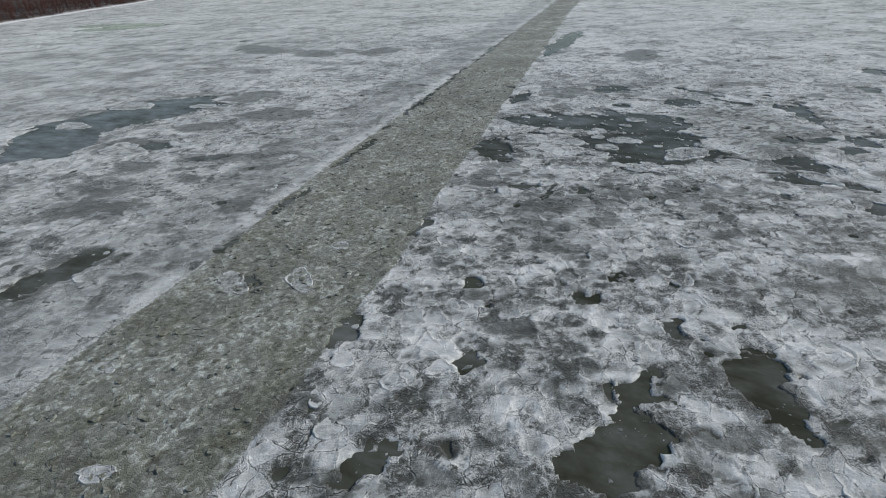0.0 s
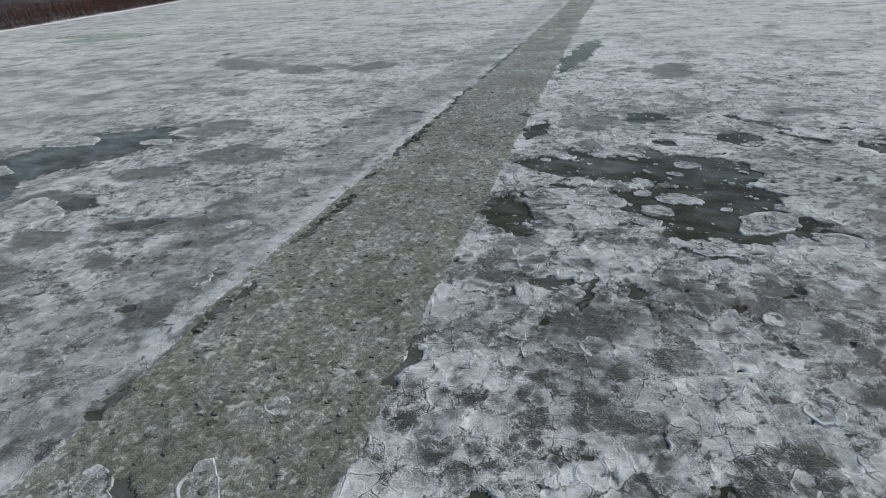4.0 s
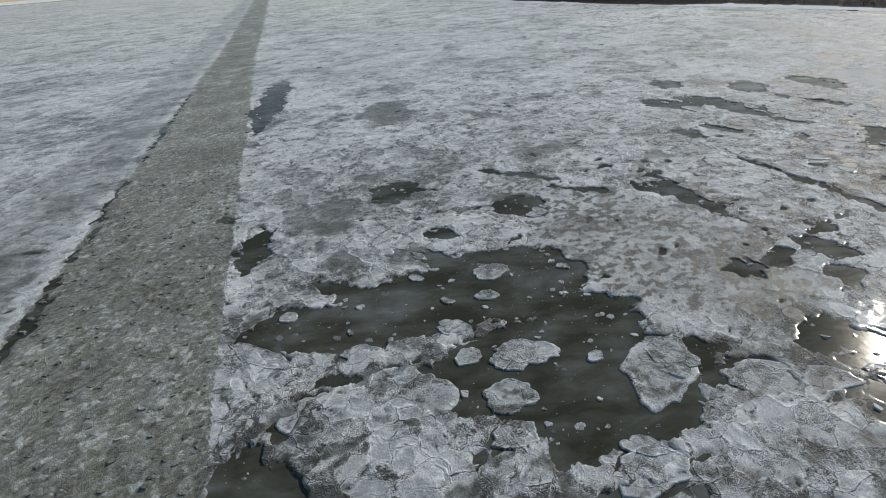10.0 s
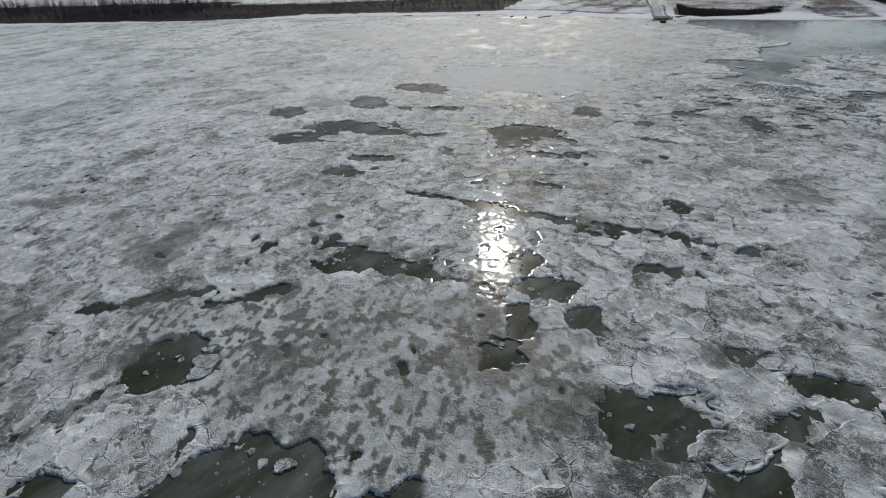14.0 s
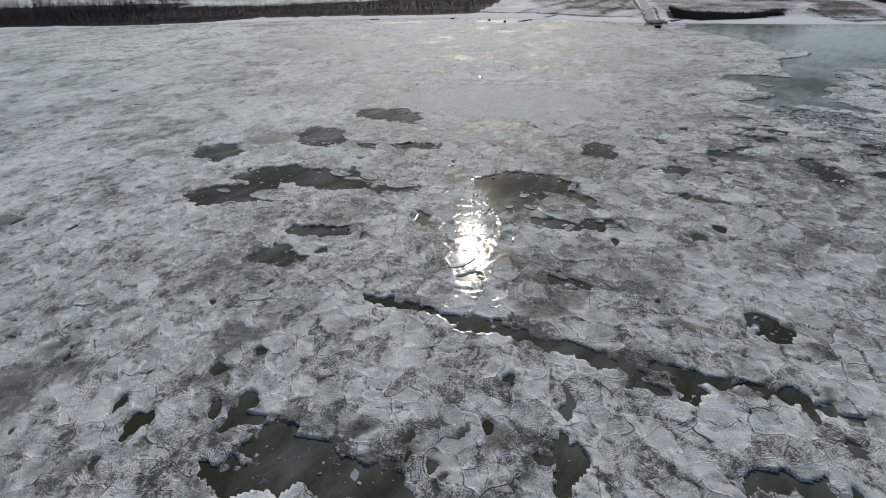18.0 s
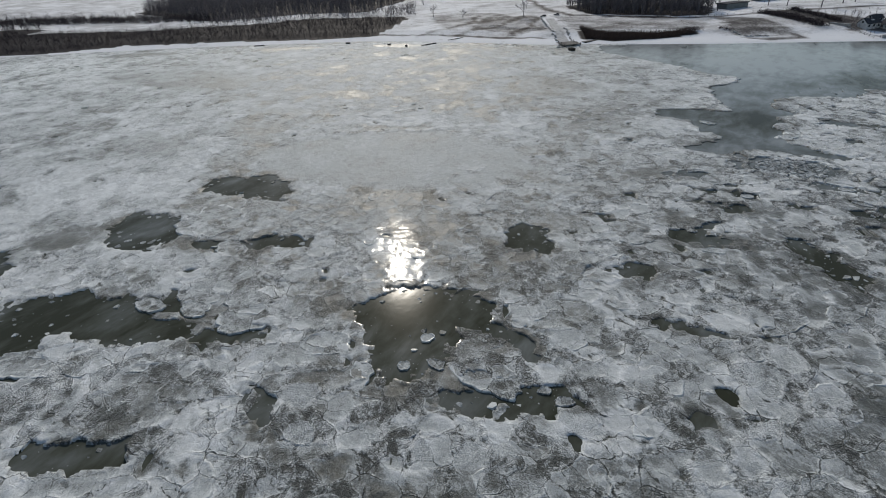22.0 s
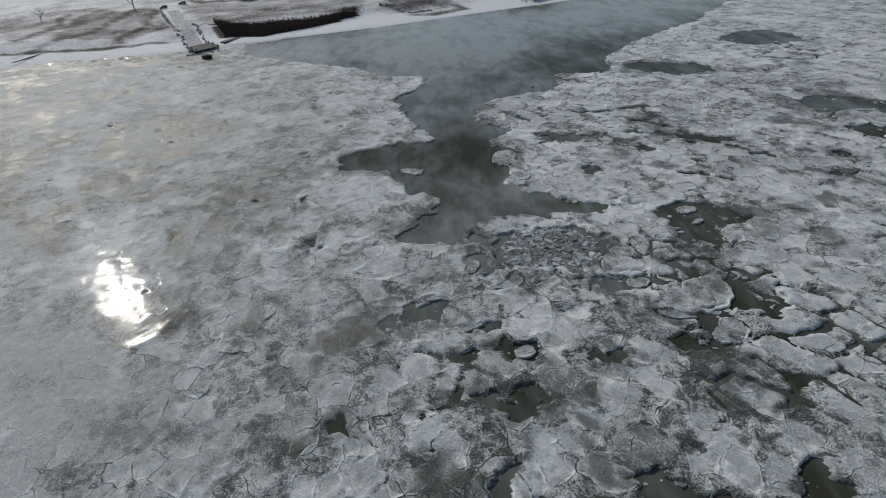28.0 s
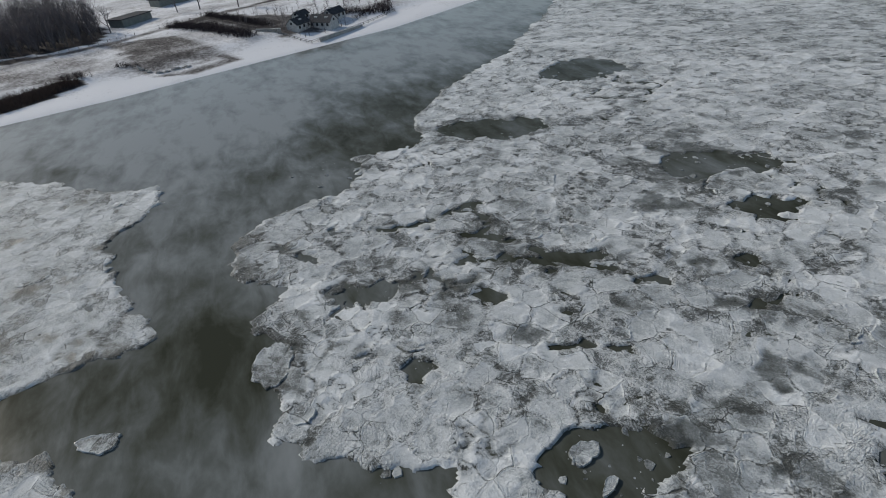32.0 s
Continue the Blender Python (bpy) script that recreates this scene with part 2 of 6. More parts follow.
def brash_material():
    """Crushed ice in the ship's track: small lumps, olive where the slush is wet, pale where it is frosted."""
    m, n, l, b = material("brash")
    att = n.new("ShaderNodeAttribute")
    att.attribute_name = "snow"
    flat = plan_position(n, l)
    rag = warped(n, l, flat, 3.0, 0.3)
    t1, d1 = pieces(n, l, rag, 1.5)
    t2, d2 = pieces(n, l, rag, 3.6)
    grain = noise_node(n, l, 9.0, 4, 0.7)
    wet = noise_node(n, l, 0.16, 4, 0.6, (1.0, 0.5, 1.0), -18)
    lump = maths(n, l, "MULTIPLY", maths(n, l, "SUBTRACT", t2, 0.5), 0.5)
    big = ramp(n, l, t1, (0.86, 0.0), (0.90, 1.0))
    lump = maths(n, l, "SUBTRACT", lump, ramp(n, l, d2, (0.0, 0.20), (0.10, 0.0)))
    v = maths(n, l, "MULTIPLY_ADD", maths(n, l, "SUBTRACT", grain, 0.5), 0.9, att.outputs["Fac"])
    v = maths(n, l, "ADD", v, lump)
    v = maths(n, l, "MULTIPLY_ADD", big, 0.16, v)
    v = maths(n, l, "MULTIPLY_ADD", maths(n, l, "SUBTRACT", wet, 0.5), 0.5, v, clamp=True)
    pale = ramp(n, l, v, (0.0, (0.063, 0.068, 0.056)), (0.35, (0.131, 0.142, 0.125)), (0.7, (0.226, 0.244, 0.224)), (1.0, (0.451, 0.492, 0.472)))
    olive = ramp(n, l, v, (0.0, (0.056, 0.059, 0.040)), (0.35, (0.115, 0.125, 0.095)), (0.7, (0.200, 0.216, 0.176)), (1.0, (0.409, 0.430, 0.416)))
    mix = n.new("ShaderNodeMix")
    mix.data_type = "RGBA"
    l.new(ramp(n, l, noise_node(n, l, 0.35, 4, 0.65, (1.0, 0.6, 1.0), -18), (0.42, 0.0), (0.66, 1.0)), mix.inputs[0])
    l.new(pale, mix.inputs[6])
    l.new(olive, mix.inputs[7])
    l.new(mix.outputs[2], b.inputs["Base Color"])
    b.inputs["Roughness"].default_value, b.inputs["Specular IOR Level"].default_value = 0.7, 0.25
    b.inputs["Sheen Weight"].default_value, b.inputs["Sheen Roughness"].default_value = 0.17, 0.5
    bump(n, l, b, maths(n, l, "MULTIPLY_ADD", grain, 0.45, maths(n, l, "MULTIPLY_ADD", big, 0.25, lump)), 0.8, 0.22)
    return m


ICE = ice_material("river_ice", ((0.0, (0.045, 0.05, 0.046)), (0.20, (0.12, 0.131, 0.13)), (0.34, (0.175, 0.19, 0.193)), (0.40, (0.275, 0.297, 0.302)), (0.56, (0.335, 0.36, 0.367)), (0.62, (0.42, 0.445, 0.455)), (0.78, (0.475, 0.50, 0.51)), (1.0, (0.60, 0.625, 0.635))), 0.48, 0.78, 0.27, 0.85)
BRASH = brash_material()


def water_material():
    """Dark olive river water with drifting veils of grease ice, thick where the skim attribute is high."""
    m, n, l, b = material("river_water")
    att = n.new("ShaderNodeAttribute")
    att.attribute_name = "skim"
    veil = noise_node(n, l, 0.10, 5, 0.58, (0.8, 1.15, 1.0), -24, 0.3)
    streak = noise_node(n, l, 0.36, 6, 0.60, (0.55, 1.2, 1.0), -27, 0.35)
    v = maths(n, l, "MULTIPLY_ADD", maths(n, l, "SUBTRACT", veil, 0.5), 1.5, 0.20)
    v = maths(n, l, "MULTIPLY_ADD", maths(n, l, "SUBTRACT", streak, 0.5), 1.3, v)
    v = maths(n, l, "MULTIPLY_ADD", att.outputs["Fac"], 0.82, v, clamp=True)
    l.new(ramp(n, l, v, (0.0, (0.034, 0.037, 0.027)), (0.22, (0.058, 0.063, 0.052)), (0.5, (0.098, 0.107, 0.101)), (0.75, (0.150, 0.163, 0.162)), (1.0, (0.20, 0.216, 0.217))), b.inputs["Base Color"])
    b.inputs["Roughness"].default_value, b.inputs["IOR"].default_value = 0.13, 1.33
    l.new(ramp(n, l, v, (0.2, 0.035), (0.6, 0.10)), b.inputs["Specular IOR Level"])
    bump(n, l, b, noise_node(n, l, 1.5, 3, 0.5), 0.06, 0.05)
    return m


WATER = water_material()


def snow_material():
    """Wind-packed snow with dead grass and soil showing through on the land."""
    m, n, l, b = material("snowy_ground")
    att = n.new("ShaderNodeAttribute")
    att.attribute_name = "snow"
    coarse = noise_node(n, l, 0.12, 6, 0.65)
    grain = noise_node(n, l, 1.4, 6, 0.7)
    v = maths(n, l, "MULTIPLY_ADD", maths(n, l, "SUBTRACT", coarse, 0.5), 0.9, att.outputs["Fac"])
    v = maths(n, l, "MULTIPLY_ADD", maths(n, l, "SUBTRACT", grain, 0.5), 0.9, v, clamp=True)
    l.new(ramp(n, l, v, (0.0, (0.028, 0.025, 0.027)), (0.25, (0.12, 0.114, 0.112)), (0.5, (0.37, 0.37, 0.375)), (0.85, (0.70, 0.71, 0.73))), b.inputs["Base Color"])
    b.inputs["Roughness"].default_value, b.inputs["Specular IOR Level"].default_value = 0.85, 0.08
    bump(n, l, b, grain, 0.5, 0.2)
    return m


SNOW = snow_material()


def plain_material(name, dark, light, scale=3.0, rough=0.8, stretch=None):
    m, n, l, b = material(name)
    l.new(ramp(n, l, noise_node(n, l, scale, 5, 0.6, stretch), (0.3, dark), (0.7, light)), b.inputs["Base Color"])
    b.inputs["Roughness"].default_value, b.inputs["Specular IOR Level"].default_value = rough, 0.05 if rough > 0.7 else 0.5
    return m


BARK = plain_material("bark", (0.10, 0.092, 0.10), (0.18, 0.165, 0.176), 2.0)
BRUSH = plain_material("bare_brush", (0.028, 0.024, 0.029), (0.055, 0.047, 0.054), 0.6)
RED_BRUSH = plain_material("reddish_brush", (0.05, 0.026, 0.022), (0.10, 0.055, 0.047), 0.4)
REED = plain_material("dry_reed", (0.04, 0.029, 0.027), (0.08, 0.058, 0.052), 1.5)
WALL_WHITE = plain_material("limewashed_wall", (0.38, 0.38, 0.38), (0.56, 0.56, 0.56), 2.0)
ROOF_DARK = plain_material("dark_roof", (0.035, 0.037, 0.042), (0.075, 0.078, 0.085), 1.5)
PANE = plain_material("window_pane", (0.015, 0.017, 0.02), (0.03, 0.033, 0.038), 1.0, 0.1)
METAL_GREY = plain_material("grey_green_sheet", (0.10, 0.12, 0.12), (0.17, 0.19, 0.185), 0.8, 0.5)
TIMBER = plain_material("weathered_timber", (0.09, 0.085, 0.08), (0.20, 0.19, 0.18), 3.0)
STONE = plain_material("pale_stone", (0.22, 0.21, 0.20), (0.45, 0.44, 0.42), 2.5)
CONCRETE = plain_material("concrete", (0.24, 0.24, 0.235), (0.56, 0.565, 0.57), 1.1)
TAR = plain_material("tarred_wood", (0.02, 0.018, 0.016), (0.05, 0.045, 0.04), 4.0)
CAR_PAINT = plain_material("dark_car_paint", (0.02, 0.02, 0.024), (0.03, 0.03, 0.035), 0.5, 0.3)
RUBBER = plain_material("rubber", (0.015, 0.015, 0.015), (0.03, 0.03, 0.03), 2.0)

# ---- the frozen river: pools, thin patches, cracks, plates ----
TABLE = np.random.RandomState(42).rand(1 << 18)


def lattice(ix, iy, seed):
    """A random number for each whole-numbered place, the same every time."""
    return TABLE[(((iy + 37 * seed) & 511) << 9) | ((ix + 101 * seed) & 511)]


def vnoise(x, y, seed):
    fx, fy = np.floor(x), np.floor(y)
    ix, iy = fx.astype(np.int32), fy.astype(np.int32)
    u, v = x - fx, y - fy
    u, v = u * u * (3 - 2 * u), v * v * (3 - 2 * v)
    a, b = lattice(ix, iy, seed), lattice(ix + 1, iy, seed)
    c, d = lattice(ix, iy + 1, seed), lattice(ix + 1, iy + 1, seed)
    return (a + (b - a) * u) * (1 - v) + (c + (d - c) * u) * v


def fbm(x, y, seed, octaves=3):
    total, amp, norm = 0, 1.0, 0.0
    for k in range(octaves):
        total, norm = total + amp * vnoise(x * 2 ** k + 17.3 * k, y * 2 ** k - 9.1 * k, seed + k), norm + amp
        amp *= 0.55
    return total / norm


def cells(x, y, seed):
    """Nearest and second nearest distance to scattered cell centres, a random number for the cell, and the way to its centre."""
    ix, iy = np.floor(x).astype(np.int32), np.floor(y).astype(np.int32)
    f1, f2, who = np.full(x.shape, 9.0), np.full(x.shape, 9.0), np.zeros(x.shape, dtype=np.int32)
    vx, vy = np.zeros(x.shape), np.zeros(x.shape)
    for k in range(9):
        cx, cy = ix + k % 3 - 1, iy + k // 3 - 1
        ux, uy = cx + 0.1 + 0.8 * lattice(cx, cy, seed) - x, cy + 0.1 + 0.8 * lattice(cx, cy, seed + 1) - y
        d = np.sqrt(ux * ux + uy * uy)
        near = d < f1
        f2 = np.where(near, f1, np.minimum(f2, d))
        who = np.where(near, k, who)
        vx, vy = np.where(near, ux, vx), np.where(near, uy, vy)
        f1 = np.where(near, d, f1)
    return f1, f2, lattice(ix + who % 3 - 1, iy + who // 3 - 1, seed + 2), vx, vy


def smooth(a, b, x):
    k = np.clip((x - a) / (b - a), 0, 1)
    return k * k * (3 - 2 * k)


POOLS, THIN, ROTTEN, PLATES, CRACKS, FLOES, HUMMOCKS, QUIET, LOOSE, SPECKLED, BASINS, DULL, RIDGES = [], [], [], [], [], [], [], [], [], [], [], [], []


def blob(store, x, y, a, b, turn):
    c, s = math.cos(radians(turn)), math.sin(radians(turn))
    reach = a * 1.3 + 2.5
    store.append((x, y, a, b, c, s, x - reach, x + reach, y - reach, y + reach))


def pool(x, y, a, b, turn):
    """Open water: centre, half axes, turn of the long axis from +x."""
    blob(POOLS, x, y, a, b, turn)


def thin_patch(x, y, a, b, turn):
    """New grey ice, level with the water."""
    blob(THIN, x, y, a, b, turn)


def rotten(x, y, a, b, turn):
    """A sheet eaten through by many small holes."""
    blob(ROTTEN, x, y, a, b, turn)


def hummocks(x, y, a, b, turn):
    """Rough jammed ice with strong white crests."""
    blob(HUMMOCKS, x, y, a, b, turn)


def loose(x, y, a, b, turn):
    """Rounded floes with open gaps between them."""
    blob(LOOSE, x, y, a, b, turn)


def speckled(x, y, a, b, turn):
    """A smooth grey floe spotted with dark melt pits."""
    blob(SPECKLED, x, y, a, b, turn)


def quiet(x, y, a, b, turn):
    """Level, evenly frozen ice with few open joints."""
    blob(QUIET, x, y, a, b, turn)


def dull(x, y, a, b, turn):
    """A soft grey patch of damp young ice in the level sheet."""
    blob(DULL, x, y, a, b, turn)


def smooth_plate(x, y, a, b, turn):
    blob(PLATES, x, y, a, b, turn)


def crack(width, *points):
    for (x1, y1), (x2, y2) in zip(points, points[1:]):
        CRACKS.append((x1, y1, x2, y2, width * 0.35, width * 0.35, min(x1, x2) - 3, max(x1, x2) + 3, min(y1, y2) - 3, max(y1, y2) + 3))


def lead(*nodes):
    """A broad lane of open water: a chain of circles x, y, radius joined up."""
    for (x1, y1, r1), (x2, y2, r2) in zip(nodes, nodes[1:]):
        r = max(r1, r2) + 3
        CRACKS.append((x1, y1, x2, y2, r1, r2, min(x1, x2) - r, max(x1, x2) + r, min(y1, y2) - r, max(y1, y2) + r))


def ridge_line(*points):
    """A low pressure ridge of broken blocks along a line."""
    for (x1, y1), (x2, y2) in zip(points, points[1:]):
        RIDGES.append((x1, y1, x2, y2, 0.0, 0.0, min(x1, x2) - 4, max(x1, x2) + 4, min(y1, y2) - 4, max(y1, y2) + 4))


def basin(*outline):
    """A wide bay of open water inside an outline on the plan."""
    xs, ys = [p[0] for p in outline], [p[1] for p in outline]
    BASINS.append((outline, min(xs) - 4, max(xs) + 4, min(ys) - 4, max(ys) + 4))


def in_basins(x, y, box):
    best = np.full(x.shape, -9.0)
    for outline, x0, x1, y0, y1 in BASINS:
        if x1 < box[0] or x0 > box[1] or y1 < box[2] or y0 > box[3]:
            continue
        d, odd = np.full(x.shape, 1e9), np.zeros(x.shape, dtype=bool)
        for (ax, ay), (bx, by) in zip(outline, outline[1:] + outline[:1]):
            dx, dy = bx - ax, by - ay
            k = np.clip(((x - ax) * dx + (y - ay) * dy) / (dx * dx + dy * dy), 0, 1)
            d = np.minimum(d, np.hypot(x - ax - k * dx, y - ay - k * dy))
            odd ^= ((ay > y) != (by > y)) & (x < dx * (y - ay) / (dy + 1e-9) + ax)
        best = np.maximum(best, np.where(odd, d, -d))
    return best


def floe(x, y, a, b, turn):
    FLOES.append((x, y, a, b, turn))


def inside(store, x, y, box, bend=None):
    """Largest depth in metres inside any blob of the store that touches the box; negative outside."""
    best = np.full(x.shape, -9.0)
    for px, py, a, b, c, s, x0, x1, y0, y1 in store:
        if x1 < box[0] or x0 > box[1] or y1 < box[2] or y0 > box[3]:
            continue
        dx, dy = x - px, y - py
        if bend is not None:
            k = min(b * 0.9, 7.0)
            dx, dy = dx + k * bend[0], dy + k * bend[1]
        u, v = dx * c + dy * s, -dx * s + dy * c
        best = np.maximum(best, (1 - np.sqrt((u / a) ** 2 + (v / b) ** 2)) * min(a, b))
    return best


def in_cracks(x, y, box, lines=None):
    best = np.full(x.shape, -9.0)
    for ax, ay, bx, by, r1, r2, x0, x1, y0, y1 in CRACKS if lines is None else lines:
        if x1 < box[0] or x0 > box[1] or y1 < box[2] or y0 > box[3]:
            continue
        dx, dy = bx - ax, by - ay
        k = np.clip(((x - ax) * dx + (y - ay) * dy) / (dx * dx + dy * dy), 0, 1)
        best = np.maximum(best, r1 + (r2 - r1) * k - np.hypot(x - ax - k * dx, y - ay - k * dy))
    return best


# the ship's track through the ice
TRACK_Y = (-60, 22, 51, 73, 99, 132, 190, 330, 420, 700, 2200)
TRACK_L = (-72, -39, -28.2, -22.4, -13.6, -2.5, 17, 63, 92, 180, 650)
TRACK_R = (-44, -16, -5.6, 0.6, 9.0, 18.8, 37, 80, 110, 200, 690)


def track(x, y):
    """Depth in metres inside the ship's track; negative outside."""
    wob = 0.5 * (fbm(x / 5, y / 5, 70) - 0.5) * 2
    return np.minimum(x - np.interp(y, TRACK_Y, TRACK_L), np.interp(y, TRACK_Y, TRACK_R) - x) * 0.95 + wob


def ice_field(x, y, box, step=0.22):
    """Height of the ice surface, its snow cover with distant haze painted in, its roughness, the distance to the
    nearest crevice and the depth inside the ship's track.
    """
    w1, w2 = fbm(x / 3.2, y / 3.2, 11) - 0.5, fbm(x / 3.2, y / 3.2, 12) - 0.5
    bend = fbm(x / 5.5, y / 5.5, 15, 2) - 0.5, fbm(x / 5.5, y / 5.5, 16, 2) - 0.5
    near, far = 1 - smooth(0.35, 0.75, step), 1 - smooth(0.8, 1.6, step)
    v1, v2 = vnoise(x / 0.6, y / 0.6, 13) - 0.5, vnoise(x / 0.6, y / 0.6, 14) - 0.5
    wx, wy = x + 2.2 * w1 + 0.35 * v1, y + 2.2 * w2 + 0.35 * v2
    broad = fbm(x / 45, y / 28, 21, 4) - 0.5
    mid = fbm(wx / 9, wy / 6, 25, 3) - 0.5
    f1, f2, who, cx, cy = cells(wx / 2.5, wy / 2.5, 31)
    edge = (f2 - f1) * 2.5
    # smooth old plates frozen into a mash of rubble
    plate_on = smooth(0.42, 0.48, who)
    calm = smooth(-18, 18, inside(QUIET, x + 30 * bend[0], y + 30 * bend[1], box))
    core = smooth(0.35, 0.6, edge) * plate_on
    rim = np.exp(-((edge - 0.45) / 0.18) ** 2) * plate_on
    gap = np.exp(-(edge / 0.12) ** 2) * smooth(0.45, 0.65, fbm(x / 6, y / 6, 33))
    ridge = 1 - np.abs(2 * fbm(wx / 1.7, wy / 1.7, 45, 3) - 1)
    ridge = (ridge - 0.72) * 2
    grain = fbm(x / 0.7, y / 0.7, 51, 3) - 0.5
    g1, g2, bit, hx, hy = cells(wx / 1.05, wy / 1.05, 41) if step < 1.2 else (0 * x, 0 * x + 1, who, 0 * x, 0 * x)
    nick = (g2 - g1) * 1.05 + 1 - near
    edge = edge + 1 - far
    small = np.exp(-(nick / 0.12) ** 2)
    t1, t2 = np.sin(who * 40.0), np.cos(who * 57.0)
    tilt = (cx * t1 + cy * t2) * 2.5
    tilt2 = (hx * np.sin(bit * 40.0) + hy * np.cos(bit * 57.0)) * 1.05
    mash = (1 - core) * (1 - 0.55 * calm)
    rub = 0.25 + 0.65 * mash
    snow = 0.545 + 0.60 * broad + 0.32 * mid + core * (0.16 * (who - 0.65) - 0.02 + 0.15 * grain) + 0.20 * rim - 0.35 * gap
    snow = snow + mash * (0.35 * ridge + 0.15 * (bit - 0.5) + 0.30 * grain - 0.1 * small + 0.06)
    z = 0.14 + 0.06 * (who - 0.5) + 0.05 * rim - 0.12 * gap + 0.06 * mid + 0.02 * core * grain + 0.05 * tilt * (1 - 0.7 * calm) * far
    crev = np.minimum(edge, nick + 0.5 * core) + 0.35 * calm
    z = z + mash * (0.08 * ridge + 0.07 * (bit - 0.5) + 0.10 * grain - 0.06 * small + 0.10 * tilt2 * near)
    # outlines of holes follow the edges of the pieces
    qx, qy = hx * 1.05 + 0.5 * cx * 2.5, hy * 1.05 + 0.5 * cy * 2.5
    # rough jams
    hum = smooth(-4, 4, inside(HUMMOCKS, wx, wy, box))
    lumps = fbm(wx / 2.2, wy / 1.6, 61, 4) - 0.5
    snow = snow + hum * (1.15 * lumps - 0.13 + 0.2 * ridge)
    z = z + hum * 0.18 * lumps
    # scattered natural holes, many in rotten sheets
    rot = smooth(-1.0, 1.0, inside(ROTTEN, wx, wy, box))
    holes = fbm(wx / 2.1, wy / 1.6, 66, 2)
    hole = (holes - 0.89 + 0.13 * rot + 0.03 * hum + 0.07 * smooth(-0.6, 1.0, inside(SPECKLED, wx, wy, box))) * 4
    dim = 0.45 * rot * smooth(0.50, 0.58, fbm(wx / 1.6, wy / 1.1, 67, 3))
    spot = smooth(-0.6, 1.0, inside(SPECKLED, wx, wy, box))
    dim = np.maximum(dim, spot * smooth(0.595, 0.64, fbm(x / 0.85 + 0.3 * w1, y / 0.6, 68, 2)))
    # plates
    hole = hole - 3 * smooth(-1.5, 0.5, inside(PLATES, wx, wy, box))
    blot = 0.47 + 1.0 * (fbm(wx / 13, wy / 9, 73, 4) - 0.5) + 0.25 * grain
    snow = snow * (1 - 0.6 * calm) + 0.6 * calm * blot
    rub = rub * (1 - 0.35 * calm)
    # thin grey ice
    patchy = smooth(0.56, 0.68, fbm(wx / 11, wy / 8, 71, 3)) * (0.8 - 0.45 * smooth(60, 35, y) * smooth(85, 115, x))
    snow = snow * (1 - patchy) + patchy * (0.22 + 0.35 * grain + 0.3 * mid)
    z = z * (1 - 0.7 * patchy) + 0.7 * patchy * 0.06
    # far ice whitened to paint in distance haze; south-east corner whiter as well
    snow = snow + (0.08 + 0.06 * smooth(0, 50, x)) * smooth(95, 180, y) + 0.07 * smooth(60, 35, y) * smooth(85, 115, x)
    plate = smooth(-1.5, 1.5, inside(PLATES, wx, wy, box))
    snow = snow * (1 - plate) + plate * (0.50 + 0.12 * grain + 0.3 * mid)
    rub = rub * (1 - plate) + plate * 0.12
    crev = crev + plate
    z = z * (1 - plate) + plate * (0.14 + 0.02 * grain)
    damp = smooth(-1.0, 3.5, inside(DULL, x + 5 * w1 + 6 * bend[0], y + 5 * w2 + 6 * bend[1], box))
    snow = snow * (1 - 0.75 * damp) + 0.75 * damp * (0.27 + 0.2 * grain)
    rub = rub * (1 - 0.7 * damp)
    thin = inside(THIN, x + 2.8 * w1 + 0.5 * v1 + 0.6 * qx, y + 2.8 * w2 + 0.5 * v2 + 0.6 * qy, box, bend)
    th = smooth(-0.6 - 0.8 * calm, 0.7 + 0.8 * calm, thin)
    snow = snow * (1 - th) + th * (0.13 + 0.35 * mid + 0.4 * grain)
    rub = rub * (1 - 0.6 * th) * (1 - 0.7 * spot)
    snow = snow * (1 - spot) + spot * (0.43 + 0.25 * grain + 0.3 * mid)
    z = z * (1 - spot) + spot * (0.13 + 0.03 * grain)
    crev = crev + spot
    snow = snow - (0.42 + 0.35 * spot) * dim
    crev = crev + th
    z = z * (1 - th) + th * (0.03 + 0.02 * grain)
    # pressure ridges
    pile = np.exp(-(in_cracks(x + 4.0 * w1, y + 4.0 * w2, box, RIDGES) / 1.3) ** 2) * smooth(0.36, 0.55, fbm(x / 6, y / 6, 57))
    snow = snow + pile * (0.05 + 1.3 * lumps - 0.25 * small)
    rub, crev = np.maximum(rub, 0.9 * pile), crev * (1 - 0.7 * pile)
    z = z + pile * (0.12 + 0.25 * lumps)
    # ship's track
    tr = track(x, y)
    ch = smooth(-0.2, 0.3, tr)
    b1, b2, lump, _, _ = cells(x / 0.75 + 0.8 * w1, y / 0.75 + 0.8 * w2, 81) if step < 1.2 and tr.max() > -1 else (0 * x, 0 * x + 1, who, 0, 0)
    dust = fbm(x / 0.35, y / 0.35, 86, 2) - 0.5
    crush = 0.52 + 2.6 * (lump - 0.5) ** 3 + 0.4 * dust + 0.6 * (fbm(x / 7, y / 7, 83) - 0.5) - 0.12 * np.exp(-((b2 - b1) / 0.12) ** 2)
    rz = 0.115 + 0.10 * (lump - 0.35) - 0.06 * np.exp(-((b2 - b1) / 0.15) ** 2) + 0.05 * dust
    rub = rub * (1 - ch) + 0.38 * ch
    crev = crev * (1 - ch) + ch * ((b2 - b1) * 0.75 + 0.36)
    snow, z = snow * (1 - ch) + ch * crush, z * (1 - ch) + ch * rz
